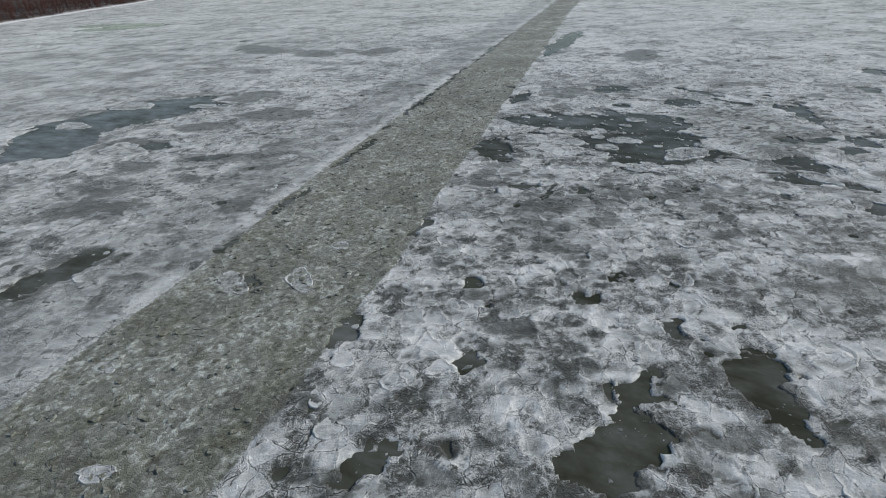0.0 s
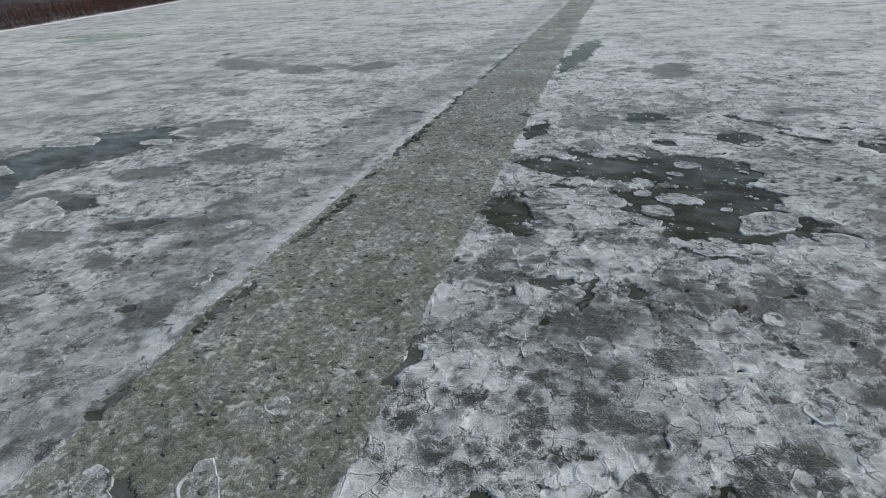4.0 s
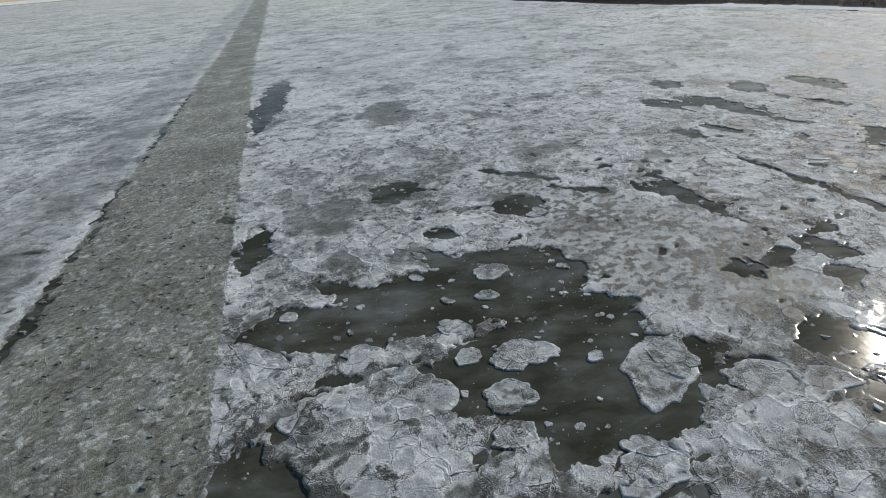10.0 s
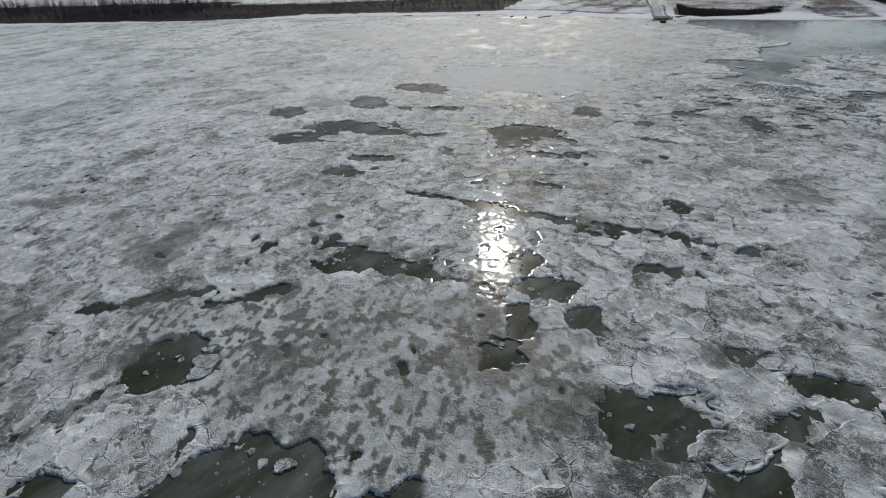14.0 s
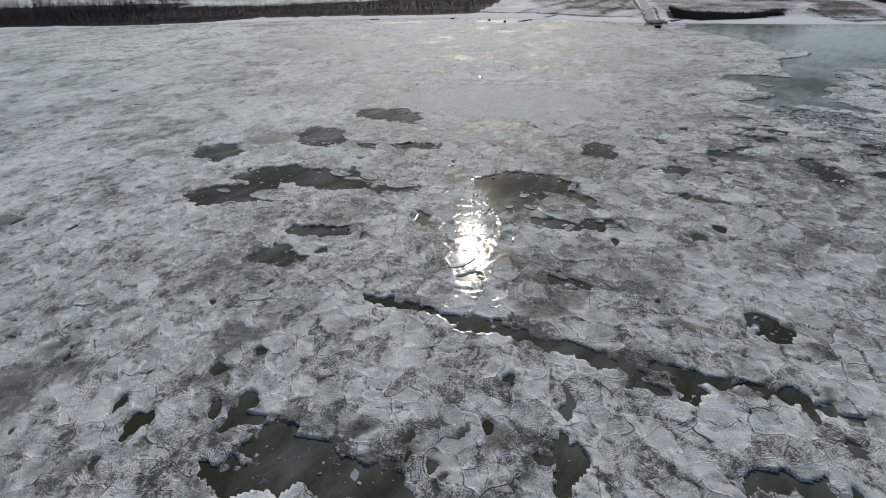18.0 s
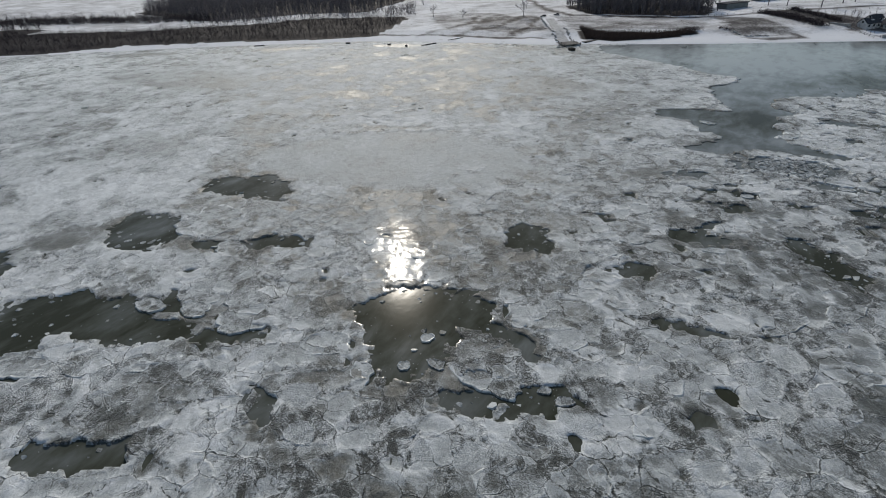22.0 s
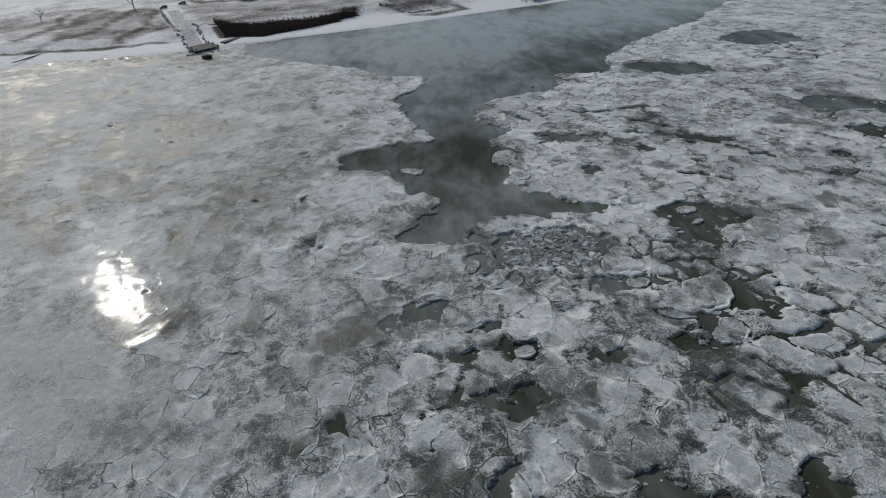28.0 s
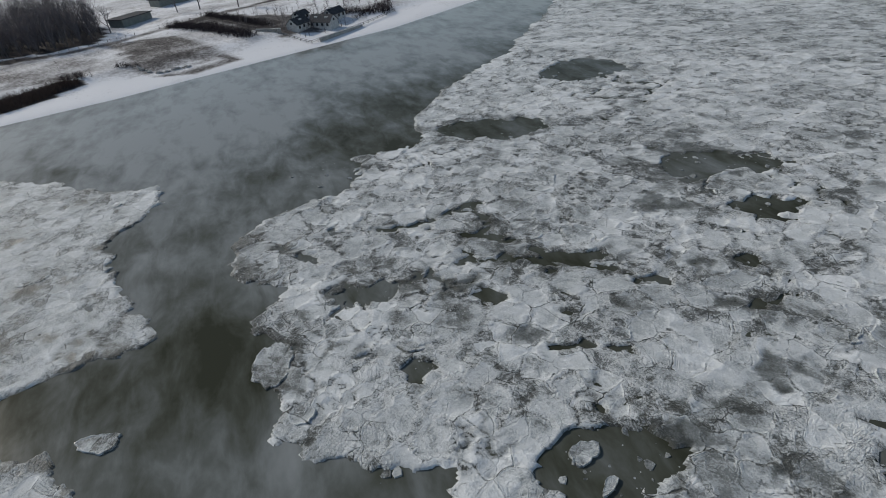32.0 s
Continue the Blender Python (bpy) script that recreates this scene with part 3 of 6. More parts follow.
    # the refrozen older track and the white lip beside it
    old = smooth(-17, -14, tr) * smooth(0.0, -0.6, tr) * smooth(-1, 1, np.interp(y, TRACK_Y, TRACK_L) + 2 - x)
    rub = rub * (1 - 0.6 * old)
    lip = np.exp(-((tr + 1.5) / 1.2) ** 2) * (x < np.interp(y, TRACK_Y, TRACK_L))
    snow = snow * (1 - 0.8 * old) + 0.85 * old * (0.35 + 0.15 * grain + 0.2 * mid + 0.08 * ridge) + 0.18 * lip
    z = z * (1 - 0.6 * old) + 0.6 * old * 0.10 + 0.06 * lip
    snow = snow - 0.07 * smooth(0.5, 3, np.interp(y, TRACK_Y, TRACK_L) - x) * (y < 260)
    # open water
    ox, oy = x + 1.8 * w1 + 0.5 * v1 + 0.75 * qx, y + 1.8 * w2 + 0.5 * v2 + 0.75 * qy
    wet = np.maximum(inside(POOLS, ox, oy, box, bend), in_basins(x + 1.5 * w1 + 0.4 * v1 + 0.5 * qx, y + 1.5 * w2 + 0.4 * v2 + 0.5 * qy, box))
    wet = np.maximum(wet, in_cracks(x + 1.6 * w1 + 0.4 * v1 + 0.5 * qx, y + 1.6 * w2 + 0.4 * v2 + 0.5 * qy, box) - 0.25 * (fbm(x / 2, y / 2, 77) > 0.55))
    moat = inside([(p[0], p[1], p[2] * 0.98 + 0.1, p[3] * 0.98 + 0.1, math.cos(radians(p[4])), math.sin(radians(p[4])), p[0] - p[2] - 3, p[0] + p[2] + 3, p[1] - p[2] - 3, p[1] + p[2] + 3) for p in FLOES], x, y, box)
    wet = np.where(wet > -0.7, np.maximum(wet, moat), wet)
    wet = np.maximum(wet, hole - 3 * ch)
    # rounded floes drifted apart
    apart = smooth(-3, 3, inside(LOOSE, wx, wy, box))
    if apart.max() > 0:
        h1, h2, _, _, _ = cells((wx + 2.0 * w2) / 3.2, (wy + 2.0 * w1) / 2.7, 97)
        wet = np.maximum(wet, apart * (1.5 * fbm(x / 7, y / 7, 98) - 0.70 - (h2 - h1) * 3.3) - 2 * (1 - apart))
    # slushy margin of the holes, then a frosted edge
    slush = np.exp(-((wet + 0.15) / 0.35) ** 2) * smooth(0.45, 0.6, fbm(x / 4, y / 4, 78))
    snow = snow - 0.35 * slush
    soak = np.exp(-((wet + 0.5) / 1.1) ** 2) * smooth(0.50, 0.62, fbm(x / 5, y / 5, 79)) * (1 - ch)
    snow = snow - 0.30 * soak
    fringe = np.exp(-((wet + 0.9) / 0.7) ** 2)
    snow = snow + 0.16 * fringe * (1 - ch) * (1 - soak)
    z = z + 0.05 * fringe * (1 - ch)
    sink = smooth(-0.15, 0.2, wet)
    z = (0.02 + 0.68 * z) * (1 - sink) - 0.30 * sink
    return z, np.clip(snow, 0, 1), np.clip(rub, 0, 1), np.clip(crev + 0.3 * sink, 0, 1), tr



# what lies where on the river
pool(11.0, 24.1, 4.1, 1.8, 21)
pool(13.8, 28.4, 4.7, 0.8, 60)
pool(24.4, 30.3, 4.2, 2.0, 64)
pool(25.2, 26.5, 2.5, 1.2, 78)
pool(20.8, 37.2, 1.4, 0.8, 75)
pool(-6.0, 24.8, 2.6, 1.1, 57)
pool(1.6, 34.4, 1.4, 0.7, 93)
pool(-9.4, 39.3, 3.3, 0.7, 72)
pool(-12.6, 30.9, 1.2, 0.5, 65)
pool(-44.6, 53.1, 6.2, 2.6, 59)
pool(-80.9, 110.0, 16.2, 8.9, 115)
pool(-68.0, 134.2, 13.4, 9.9, 1)
pool(-198.8, 368.5, 31.2, 12.4, 164)
pool(3.2, 46.2, 1.3, 0.9, 84)
pool(13.6, 42.5, 1.1, 1.0, 41)
pool(17.8, 45.6, 1.5, 0.5, 40)
pool(-20.4, 49.0, 1.6, 0.8, 130)
pool(-2.8, 60.4, 2.5, 0.4, 63)
pool(11.9, 71.8, 1.9, 0.9, 156)
pool(7.4, 71.2, 1.5, 0.5, 74)
pool(15.3, 68.4, 3.4, 0.6, 75)
pool(20.2, 69.8, 1.3, 1.1, 90)
pool(9.7, 89.5, 4.3, 2.3, 114)
pool(10.8, 84.2, 1.4, 1.1, 171)
pool(24.2, 84.7, 1.4, 0.5, 22)
pool(-66.2, 132.0, 12.2, 10.2, 75)
pool(-188.9, 351.4, 25.0, 13.2, 10)
pool(49.2, 211.3, 26.1, 3.7, 66)
pool(-31.2, 70.9, 2.7, 0.3, 141)
pool(19.8, 126.2, 6.5, 1.7, 62)
pool(11.0, 91.1, 4.5, 1.7, 114)
pool(10.2, 84.4, 2.1, 0.9, 147)
pool(43.0, 130.6, 4.2, 3.2, 22)
pool(52.6, 114.2, 4.0, 2.8, 162)
pool(71.6, 101.6, 5.2, 1.5, 87)
pool(23.8, 103.3, 7.7, 3.5, 156)
pool(32.7, 106.2, 5.4, 2.4, 163)
pool(42.8, 99.3, 4.6, 3.5, 108)
pool(42.8, 90.5, 3.9, 3.2, 120)
pool(35.5, 89.8, 6.6, 3.2, 157)
pool(33.2, 83.2, 3.5, 3.1, 1)
pool(29.0, 80.8, 2.3, 1.1, 156)
pool(36.2, 78.1, 2.9, 1.2, 172)
pool(25.7, 88.8, 1.9, 1.2, 84)
pool(44.7, 82.6, 1.7, 1.1, 96)
pool(45.3, 79.2, 2.7, 1.3, 163)
pool(53.6, 77.6, 2.4, 1.3, 24)
pool(23.5, 84.3, 1.3, 0.6, 5)
pool(18.7, 97.5, 2.2, 0.7, 164)
pool(18.0, 80.5, 0.7, 0.3, 37)
pool(19.1, 138.6, 2.3, 0.9, 106)
pool(49.4, 210.2, 31.6, 2.5, 65)
pool(22.3, 107.3, 7.0, 2.2, 152)
pool(26.8, 104.0, 5.2, 2.2, 139)
pool(43.5, 100.8, 5.5, 2.9, 120)
pool(39.8, 94.6, 6.4, 2.8, 139)
pool(44.1, 89.8, 2.8, 1.2, 118)
pool(29.6, 84.2, 6.6, 0.9, 128)
pool(35.4, 85.8, 3.0, 1.8, 141)
pool(16.2, 107.6, 3.0, 1.5, 134)
pool(44.8, 79.4, 2.2, 1.2, 109)
pool(64.0, 68.4, 1.5, 0.8, 132)
pool(57.2, 65.6, 1.7, 1.3, 126)
pool(45.3, 64.2, 1.4, 0.8, 153)
pool(53.2, 113.5, 3.4, 2.7, 134)
pool(48.3, 116.4, 2.0, 0.9, 145)
pool(40.3, 114.6, 1.9, 1.6, 138)
pool(44.8, 103.9, 2.7, 2.7, 26)
pool(44.4, 98.4, 3.1, 1.4, 120)
pool(42.5, 92.2, 5.4, 2.6, 111)
pool(37.1, 107.0, 3.8, 1.7, 107)
pool(56.5, 75.4, 4.1, 1.8, 107)
pool(54.6, 73.5, 2.0, 0.9, 138)
pool(51.8, 69.6, 2.4, 1.2, 112)
pool(49.2, 69.9, 1.9, 0.9, 112)
pool(61.8, 61.8, 2.9, 1.7, 96)
pool(56.3, 58.7, 3.4, 1.7, 163)
pool(63.9, 67.8, 1.4, 0.9, 83)
pool(45.3, 79.2, 1.8, 1.2, 92)
pool(45.7, 83.1, 1.9, 0.4, 105)
pool(72.1, 102.5, 5.0, 1.6, 85)
pool(62.0, 122.2, 3.6, 0.8, 106)
pool(54.6, 114.6, 3.3, 1.5, 112)
pool(71.2, 103.8, 6.8, 0.8, 97)
pool(73.4, 104.4, 3.6, 1.4, 60)
pool(75.6, 72.9, 2.6, 0.7, 80)
pool(81.5, 64.3, 1.3, 1.0, 101)
pool(64.2, 67.9, 1.6, 0.5, 108)
pool(88.1, 93.5, 2.0, 1.1, 94)
pool(103.4, 116.7, 3.7, 1.5, 93)
pool(97.4, 118.4, 3.0, 1.8, 83)
pool(98.7, 114.5, 1.4, 0.7, 131)
pool(79.2, 114.1, 0.7, 0.5, 64)
pool(96.2, 86.8, 1.9, 0.4, 88)
pool(91.7, 69.9, 2.3, 1.1, 54)
pool(83.3, 80.8, 1.3, 0.7, 54)
pool(83.2, 77.7, 1.1, 0.9, 15)
pool(82.8, 68.4, 1.3, 0.6, 97)
pool(92.2, 70.4, 1.3, 1.0, 31)
pool(113.0, 133.2, 6.3, 3.4, 95)
pool(118.3, 125.9, 11.1, 2.5, 87)
pool(136.5, 130.7, 5.9, 3.3, 64)
pool(128.1, 146.0, 4.3, 3.2, 38)
pool(109.0, 86.2, 5.1, 1.0, 93)
pool(133.6, 82.2, 3.1, 1.8, 10)
pool(126.9, 53.3, 3.6, 1.6, 12)
pool(126.3, 73.0, 2.0, 1.0, 83)
pool(96.1, 86.6, 1.9, 0.5, 89)
pool(95.9, 96.4, 0.9, 0.4, 97)
pool(91.6, 69.6, 2.2, 0.8, 49)
pool(103.8, 116.7, 3.2, 1.0, 94)
pool(108.6, 104.2, 1.4, 0.6, 12)
pool(109.5, 85.9, 5.1, 1.0, 87)
pool(116.9, 86.8, 1.3, 0.6, 113)
pool(119.2, 93.6, 6.3, 3.6, 87)
pool(113.0, 94.9, 2.8, 2.2, 77)
pool(150.4, 121.5, 7.4, 2.8, 72)
pool(137.9, 130.1, 5.2, 3.5, 69)
pool(133.2, 111.8, 3.4, 1.3, 92)
pool(120.4, 127.4, 7.9, 2.7, 92)
pool(133.2, 81.9, 3.1, 2.1, 160)
pool(126.4, 73.1, 2.1, 0.9, 98)
pool(127.4, 53.3, 3.4, 1.3, 25)
pool(120.6, 93.6, 6.5, 2.7, 86)
pool(115.4, 94.5, 4.0, 2.7, 83)
pool(112.3, 94.2, 1.6, 1.4, 65)
pool(109.3, 85.8, 4.8, 1.1, 89)
pool(127.0, 53.6, 3.5, 1.3, 20)
pool(133.8, 82.2, 2.9, 2.0, 138)
pool(126.6, 73.0, 2.1, 0.8, 88)
pool(148.7, 31.3, 3.7, 1.4, 146)
pool(137.6, 130.2, 5.9, 3.4, 62)
pool(151.6, 121.8, 7.4, 2.8, 76)
pool(133.5, 111.3, 3.5, 1.5, 89)
pool(133.4, 120.8, 2.1, 0.8, 80)
pool(122.3, 118.8, 2.4, 0.7, 21)
pool(116.3, 110.8, 3.4, 1.1, 88)
pool(133.6, 81.8, 2.7, 1.4, 24)
pool(133.4, 82.0, 2.4, 1.4, 80)
pool(129.7, 53.6, 2.6, 0.9, 35)
pool(126.6, 53.4, 2.7, 1.0, 21)
pool(123.6, 53.2, 1.1, 0.4, 170)
pool(126.6, 47.1, 1.2, 1.0, 13)
pool(139.3, 73.2, 1.4, 0.5, 60)
pool(134.6, 77.1, 0.7, 0.5, 63)
pool(148.6, 29.1, 3.7, 2.3, 67)
pool(139.6, 57.4, 1.6, 0.7, 89)
pool(137.2, 43.7, 1.7, 0.6, 46)
pool(151.6, 61.6, 0.7, 0.5, 55)
pool(140.3, 56.8, 1.0, 0.9, 30)
pool(149.4, 28.1, 3.8, 1.6, 50)
pool(147.4, 31.2, 2.1, 1.9, 95)
pool(138.2, 36.6, 1.3, 0.8, 32)
pool(137.0, 43.4, 1.7, 0.6, 40)
pool(138.8, 41.2, 1.7, 0.6, 49)
pool(145.9, 43.6, 1.7, 0.6, 40)
pool(146.9, 54.6, 0.8, 0.5, 73)
pool(137.4, 32.2, 1.0, 0.4, 61)
pool(144.9, 55.6, 2.3, 0.4, 68)
pool(145.4, 42.2, 2.2, 0.7, 60)
pool(139.0, 37.2, 2.3, 1.1, 21)
pool(149.1, 27.7, 3.4, 2.0, 35)
pool(147.5, 31.4, 2.2, 1.7, 45)
pool(144.0, 32.7, 1.1, 0.3, 139)
pool(141.2, 34.2, 1.1, 0.5, 41)
pool(158.4, 49.6, 2.1, 0.4, 28)
pool(138.4, 40.3, 1.3, 0.4, 59)
pool(154.6, 51.3, 0.9, 0.4, 9)
pool(149.2, -4.6, 3.4, 1.3, 64)
pool(157.4, -10.8, 5.7, 3.3, 36)
pool(162.2, 29.6, 1.0, 0.6, 168)
pool(171.4, 26.8, 1.9, 1.7, 63)
pool(184.3, -7.5, 7.6, 3.4, 39)
pool(186.8, -35.3, 7.1, 5.1, 58)
pool(194.3, 14.2, 4.6, 3.2, 36)
pool(156.3, -12.4, 6.2, 1.7, 27)
pool(150.2, -4.7, 2.9, 2.0, 35)
pool(171.8, 27.0, 2.0, 1.3, 53)
pool(162.8, 30.2, 1.2, 0.8, 179)
pool(167.1, 31.9, 0.9, 0.6, 39)
pool(149.1, 27.8, 3.7, 2.1, 44)
pool(180.8, 26.6, 1.1, 0.8, 169)
pool(163.4, 21.0, 0.9, 0.6, 35)
pool(157.4, 36.6, 2.3, 0.6, 42)
pool(194.2, 14.7, 3.4, 1.9, 156)
pool(148.6, 5.4, 1.0, 0.4, 56)
pool(-75.9, 121.0, 12.4, 8.2, 106)
pool(-62.2, 140.1, 5.4, 4.6, 142)
pool(-40.9, 91.8, 3.6, 1.1, 13)
pool(-55.0, 101.2, 3.3, 1.8, 137)
pool(30.6, 102.2, 15.2, 4.8, 162)
pool(34.6, 88.7, 10.0, 4.7, 155)
pool(35.0, 81.0, 6.6, 3.4, 155)
pool(42.3, 103.5, 5.7, 3.6, 131)
pool(11.3, 72.2, 1.7, 0.7, 155)
pool(25.3, 110.4, 4.0, 1.6, 128)
pool(43.2, 130.0, 3.7, 2.7, 3)
pool(132.8, 64.2, 3.7, 1.4, 62)
thin_patch(20.8, 24.8, 3.7, 1.2, 2)
thin_patch(6.2, 38.5, 2.6, 1.4, 160)
thin_patch(6.5, 31.0, 2.7, 0.7, 4)
thin_patch(-1.6, 22.8, 1.6, 1.0, 131)
thin_patch(-49.4, 70.6, 6.3, 1.7, 15)
thin_patch(-52.9, 88.6, 4.5, 2.9, 153)
thin_patch(-47.3, 140.6, 7.8, 6.4, 64)
thin_patch(36.4, 43.0, 3.0, 1.9, 172)
thin_patch(12.5, 53.4, 2.0, 0.9, 10)
thin_patch(-54.6, 89.9, 3.9, 2.2, 155)
thin_patch(-51.2, 77.5, 2.9, 2.1, 41)
thin_patch(53.0, 76.2, 3.1, 1.2, 43)
thin_patch(39.6, 66.7, 3.4, 1.1, 167)
thin_patch(-32.4, 54.8, 3.4, 1.0, 169)
thin_patch(6.1, 74.4, 2.3, 0.9, 27)
thin_patch(-29.9, 72.3, 3.6, 0.7, 74)
thin_patch(-44.2, 92.2, 3.0, 2.0, 132)
thin_patch(-36.6, 121.0, 8.9, 5.1, 167)
thin_patch(22.0, 61.0, 1.2, 0.9, 33)
thin_patch(27.4, 60.8, 1.1, 0.4, 35)
thin_patch(-44.1, 209.7, 10.4, 7.4, 123)
thin_patch(-70.0, 227.3, 18.2, 7.0, 125)
thin_patch(29.4, 128.5, 5.7, 4.0, 122)
thin_patch(42.1, 138.6, 2.5, 2.1, 152)
thin_patch(65.0, 175.3, 10.4, 6.2, 64)
thin_patch(38.0, 68.5, 1.8, 0.5, 153)
thin_patch(72.7, 130.6, 5.1, 2.9, 162)
thin_patch(134.6, 140.1, 4.5, 3.7, 104)
thin_patch(54.9, 76.4, 2.3, 1.9, 99)
thin_patch(50.0, 72.6, 1.8, 1.0, 25)
thin_patch(45.3, 69.6, 2.9, 1.3, 116)
thin_patch(45.6, 128.4, 2.6, 1.4, 71)
thin_patch(70.6, 132.6, 3.5, 2.8, 44)
thin_patch(61.6, 86.1, 1.4, 1.1, 153)
thin_patch(62.6, 81.8, 1.3, 1.1, 162)
thin_patch(65.9, 79.6, 1.8, 1.3, 8)
thin_patch(53.1, 132.6, 2.3, 1.4, 78)
thin_patch(79.6, 159.0, 4.9, 2.4, 108)
thin_patch(72.0, 163.6, 2.7, 2.1, 75)
thin_patch(69.1, 129.5, 3.6, 2.4, 109)
thin_patch(76.6, 129.8, 4.7, 1.5, 104)
thin_patch(77.4, 143.3, 2.4, 0.9, 77)
thin_patch(84.0, 115.5, 2.8, 1.8, 48)
thin_patch(92.3, 88.6, 1.9, 1.3, 101)
thin_patch(85.9, 128.8, 1.9, 1.5, 89)
thin_patch(83.7, 114.1, 2.2, 1.1, 133)
thin_patch(119.2, 112.0, 5.9, 2.3, 66)
thin_patch(127.0, 157.1, 4.5, 1.5, 74)
thin_patch(118.7, 93.4, 5.0, 4.2, 66)
thin_patch(113.5, 93.0, 2.7, 2.5, 73)
thin_patch(132.1, 65.4, 2.8, 1.8, 94)
thin_patch(92.7, 98.1, 1.0, 0.8, 112)
thin_patch(91.7, 88.8, 1.8, 1.6, 89)
thin_patch(133.6, 120.9, 2.8, 1.4, 87)
thin_patch(121.6, 115.8, 3.4, 1.4, 72)
thin_patch(115.7, 111.4, 4.1, 1.1, 91)
thin_patch(131.9, 63.8, 3.3, 1.7, 95)
thin_patch(119.8, 59.4, 1.8, 1.2, 133)
thin_patch(120.4, 101.4, 1.9, 1.3, 77)
thin_patch(131.6, 64.1, 3.6, 1.1, 87)
thin_patch(111.6, 100.9, 1.9, 0.8, 86)
thin_patch(115.8, 102.2, 0.9, 0.6, 58)
thin_patch(114.4, 77.2, 1.0, 0.8, 159)
thin_patch(120.4, 59.0, 1.3, 0.9, 130)
thin_patch(132.1, 64.4, 3.6, 1.6, 76)
thin_patch(153.5, 64.1, 3.7, 1.4, 89)
thin_patch(151.6, 80.3, 2.0, 0.6, 45)
thin_patch(152.9, 63.1, 4.1, 1.5, 68)
thin_patch(151.0, 57.0, 2.3, 1.4, 83)
thin_patch(162.0, 52.6, 2.7, 1.3, 66)
thin_patch(152.4, 54.2, 1.2, 0.8, 61)
thin_patch(156.2, 55.1, 1.1, 0.8, 44)
thin_patch(157.3, -0.4, 3.3, 1.9, 23)
thin_patch(160.4, -13.0, 4.7, 2.6, 45)
thin_patch(143.0, 16.5, 3.0, 0.9, 23)
thin_patch(158.6, 23.0, 1.9, 1.2, 25)
thin_patch(-59.6, 100.9, 7.7, 4.5, 153)
thin_patch(-51.2, 113.2, 5.2, 3.4, 174)
thin_patch(-41.5, 81.6, 2.6, 1.1, 135)
thin_patch(-94.6, 157.6, 3.8, 3.1, 141)
thin_patch(-20.0, 209.2, 8.9, 6.7, 20)
thin_patch(-35.6, 91.3, 4.1, 2.1, 6)
thin_patch(10.4, 81.5, 2.7, 1.5, 18)
thin_patch(15.2, 67.9, 2.2, 1.2, 167)
thin_patch(32.9, 130.8, 3.7, 2.7, 64)
thin_patch(28.6, 115.7, 3.0, 1.8, 159)
thin_patch(35.5, 111.5, 3.5, 2.5, 160)
thin_patch(27.2, 121.7, 1.8, 1.2, 73)
thin_patch(45.7, 102.8, 3.0, 1.9, 62)
thin_patch(53.2, 116.8, 3.8, 1.8, 130)
thin_patch(136.6, 80.6, 4.1, 1.8, 68)
thin_patch(153.0, 63.9, 3.2, 2.0, 81)
thin_patch(149.5, 58.8, 3.1, 1.2, 79)
thin_patch(155.4, 55.5, 1.5, 1.2, 37)
thin_patch(163.4, 51.8, 2.9, 1.8, 59)
rotten(106.4, 72.2, 4.2, 3.5, 134)
rotten(152.4, 44.7, 4.9, 4.0, 126)
smooth_plate(161.2, 102.3, 24.5, 11.0, 78)
smooth_plate(167.3, 99.3, 15.5, 8.9, 64)
crack(0.7, (-27.9, 54.3), (-25.9, 59.2))
crack(0.9, (-23.4, 67.1), (-20.3, 74.9))
crack(0.8, (-17.7, 83.6), (-11.9, 98.8))
crack(0.8, (-7.5, 115.7), (2.9, 146.9))
crack(0.8, (13.6, 179.3), (34.3, 241.6))
crack(0.5, (35.1, 62.7), (35.6, 57.9))
crack(0.5, (21.0, 68.8), (20.7, 64.1))
crack(1.5, (-23.3, 66.6), (-20.5, 74.5))
crack(1.2, (-17.3, 85.4), (-11.8, 97.8))
crack(1.1, (-6.9, 116.4), (-1.9, 129.4))
crack(1.1, (3.6, 151.0), (9.4, 167.8))
crack(1.4, (58.4, 129.2), (62.7, 118.9))
crack(1.2, (27.7, 77.1), (30.1, 75.4), (33.3, 74.0))
crack(1.0, (2.7, 144.4), (7.3, 158.7))
crack(1.6, (-6.9, 116.6), (-2.3, 129.5))
crack(1.2, (-11.1, 104.5), (-9.9, 107.4))
crack(1.2, (-14.1, 95.2), (-12.8, 97.9))
crack(0.8, (5.1, 87.3), (6.3, 90.4))
crack(1.0, (13.9, 180.8), (23.3, 210.4))
crack(1.2, (61.4, 116.8), (65.6, 109.9))
crack(2.0, (58.4, 128.0), (61.0, 124.4), (63.9, 118.0))
crack(1.6, (61.9, 115.6), (64.1, 112.0), (66.3, 110.3))
crack(0.7, (71.6, 97.5), (70.0, 90.8))
crack(1.2, (91.2, 105.6), (89.9, 100.8), (88.5, 95.5))
crack(1.6, (88.0, 91.5), (86.5, 85.4), (85.4, 81.7))
crack(1.5, (85.4, 81.7), (84.6, 74.8), (82.7, 66.9))
crack(1.2, (117.1, 88.0), (116.5, 84.9), (113.1, 83.4))
crack(1.1, (117.7, 87.4), (116.4, 85.6), (113.3, 84.0))
crack(0.8, (118.4, 73.1), (116.3, 69.6), (115.3, 63.9))
crack(0.7, (138.2, 58.5), (134.4, 63.5), (130.9, 66.6))
crack(0.5, (135.1, 60.0), (130.9, 63.5))
crack(1.6, (141.6, 36.7), (137.0, 35.7))
crack(1.4, (143.9, 36.9), (139.9, 36.9), (136.7, 36.4))
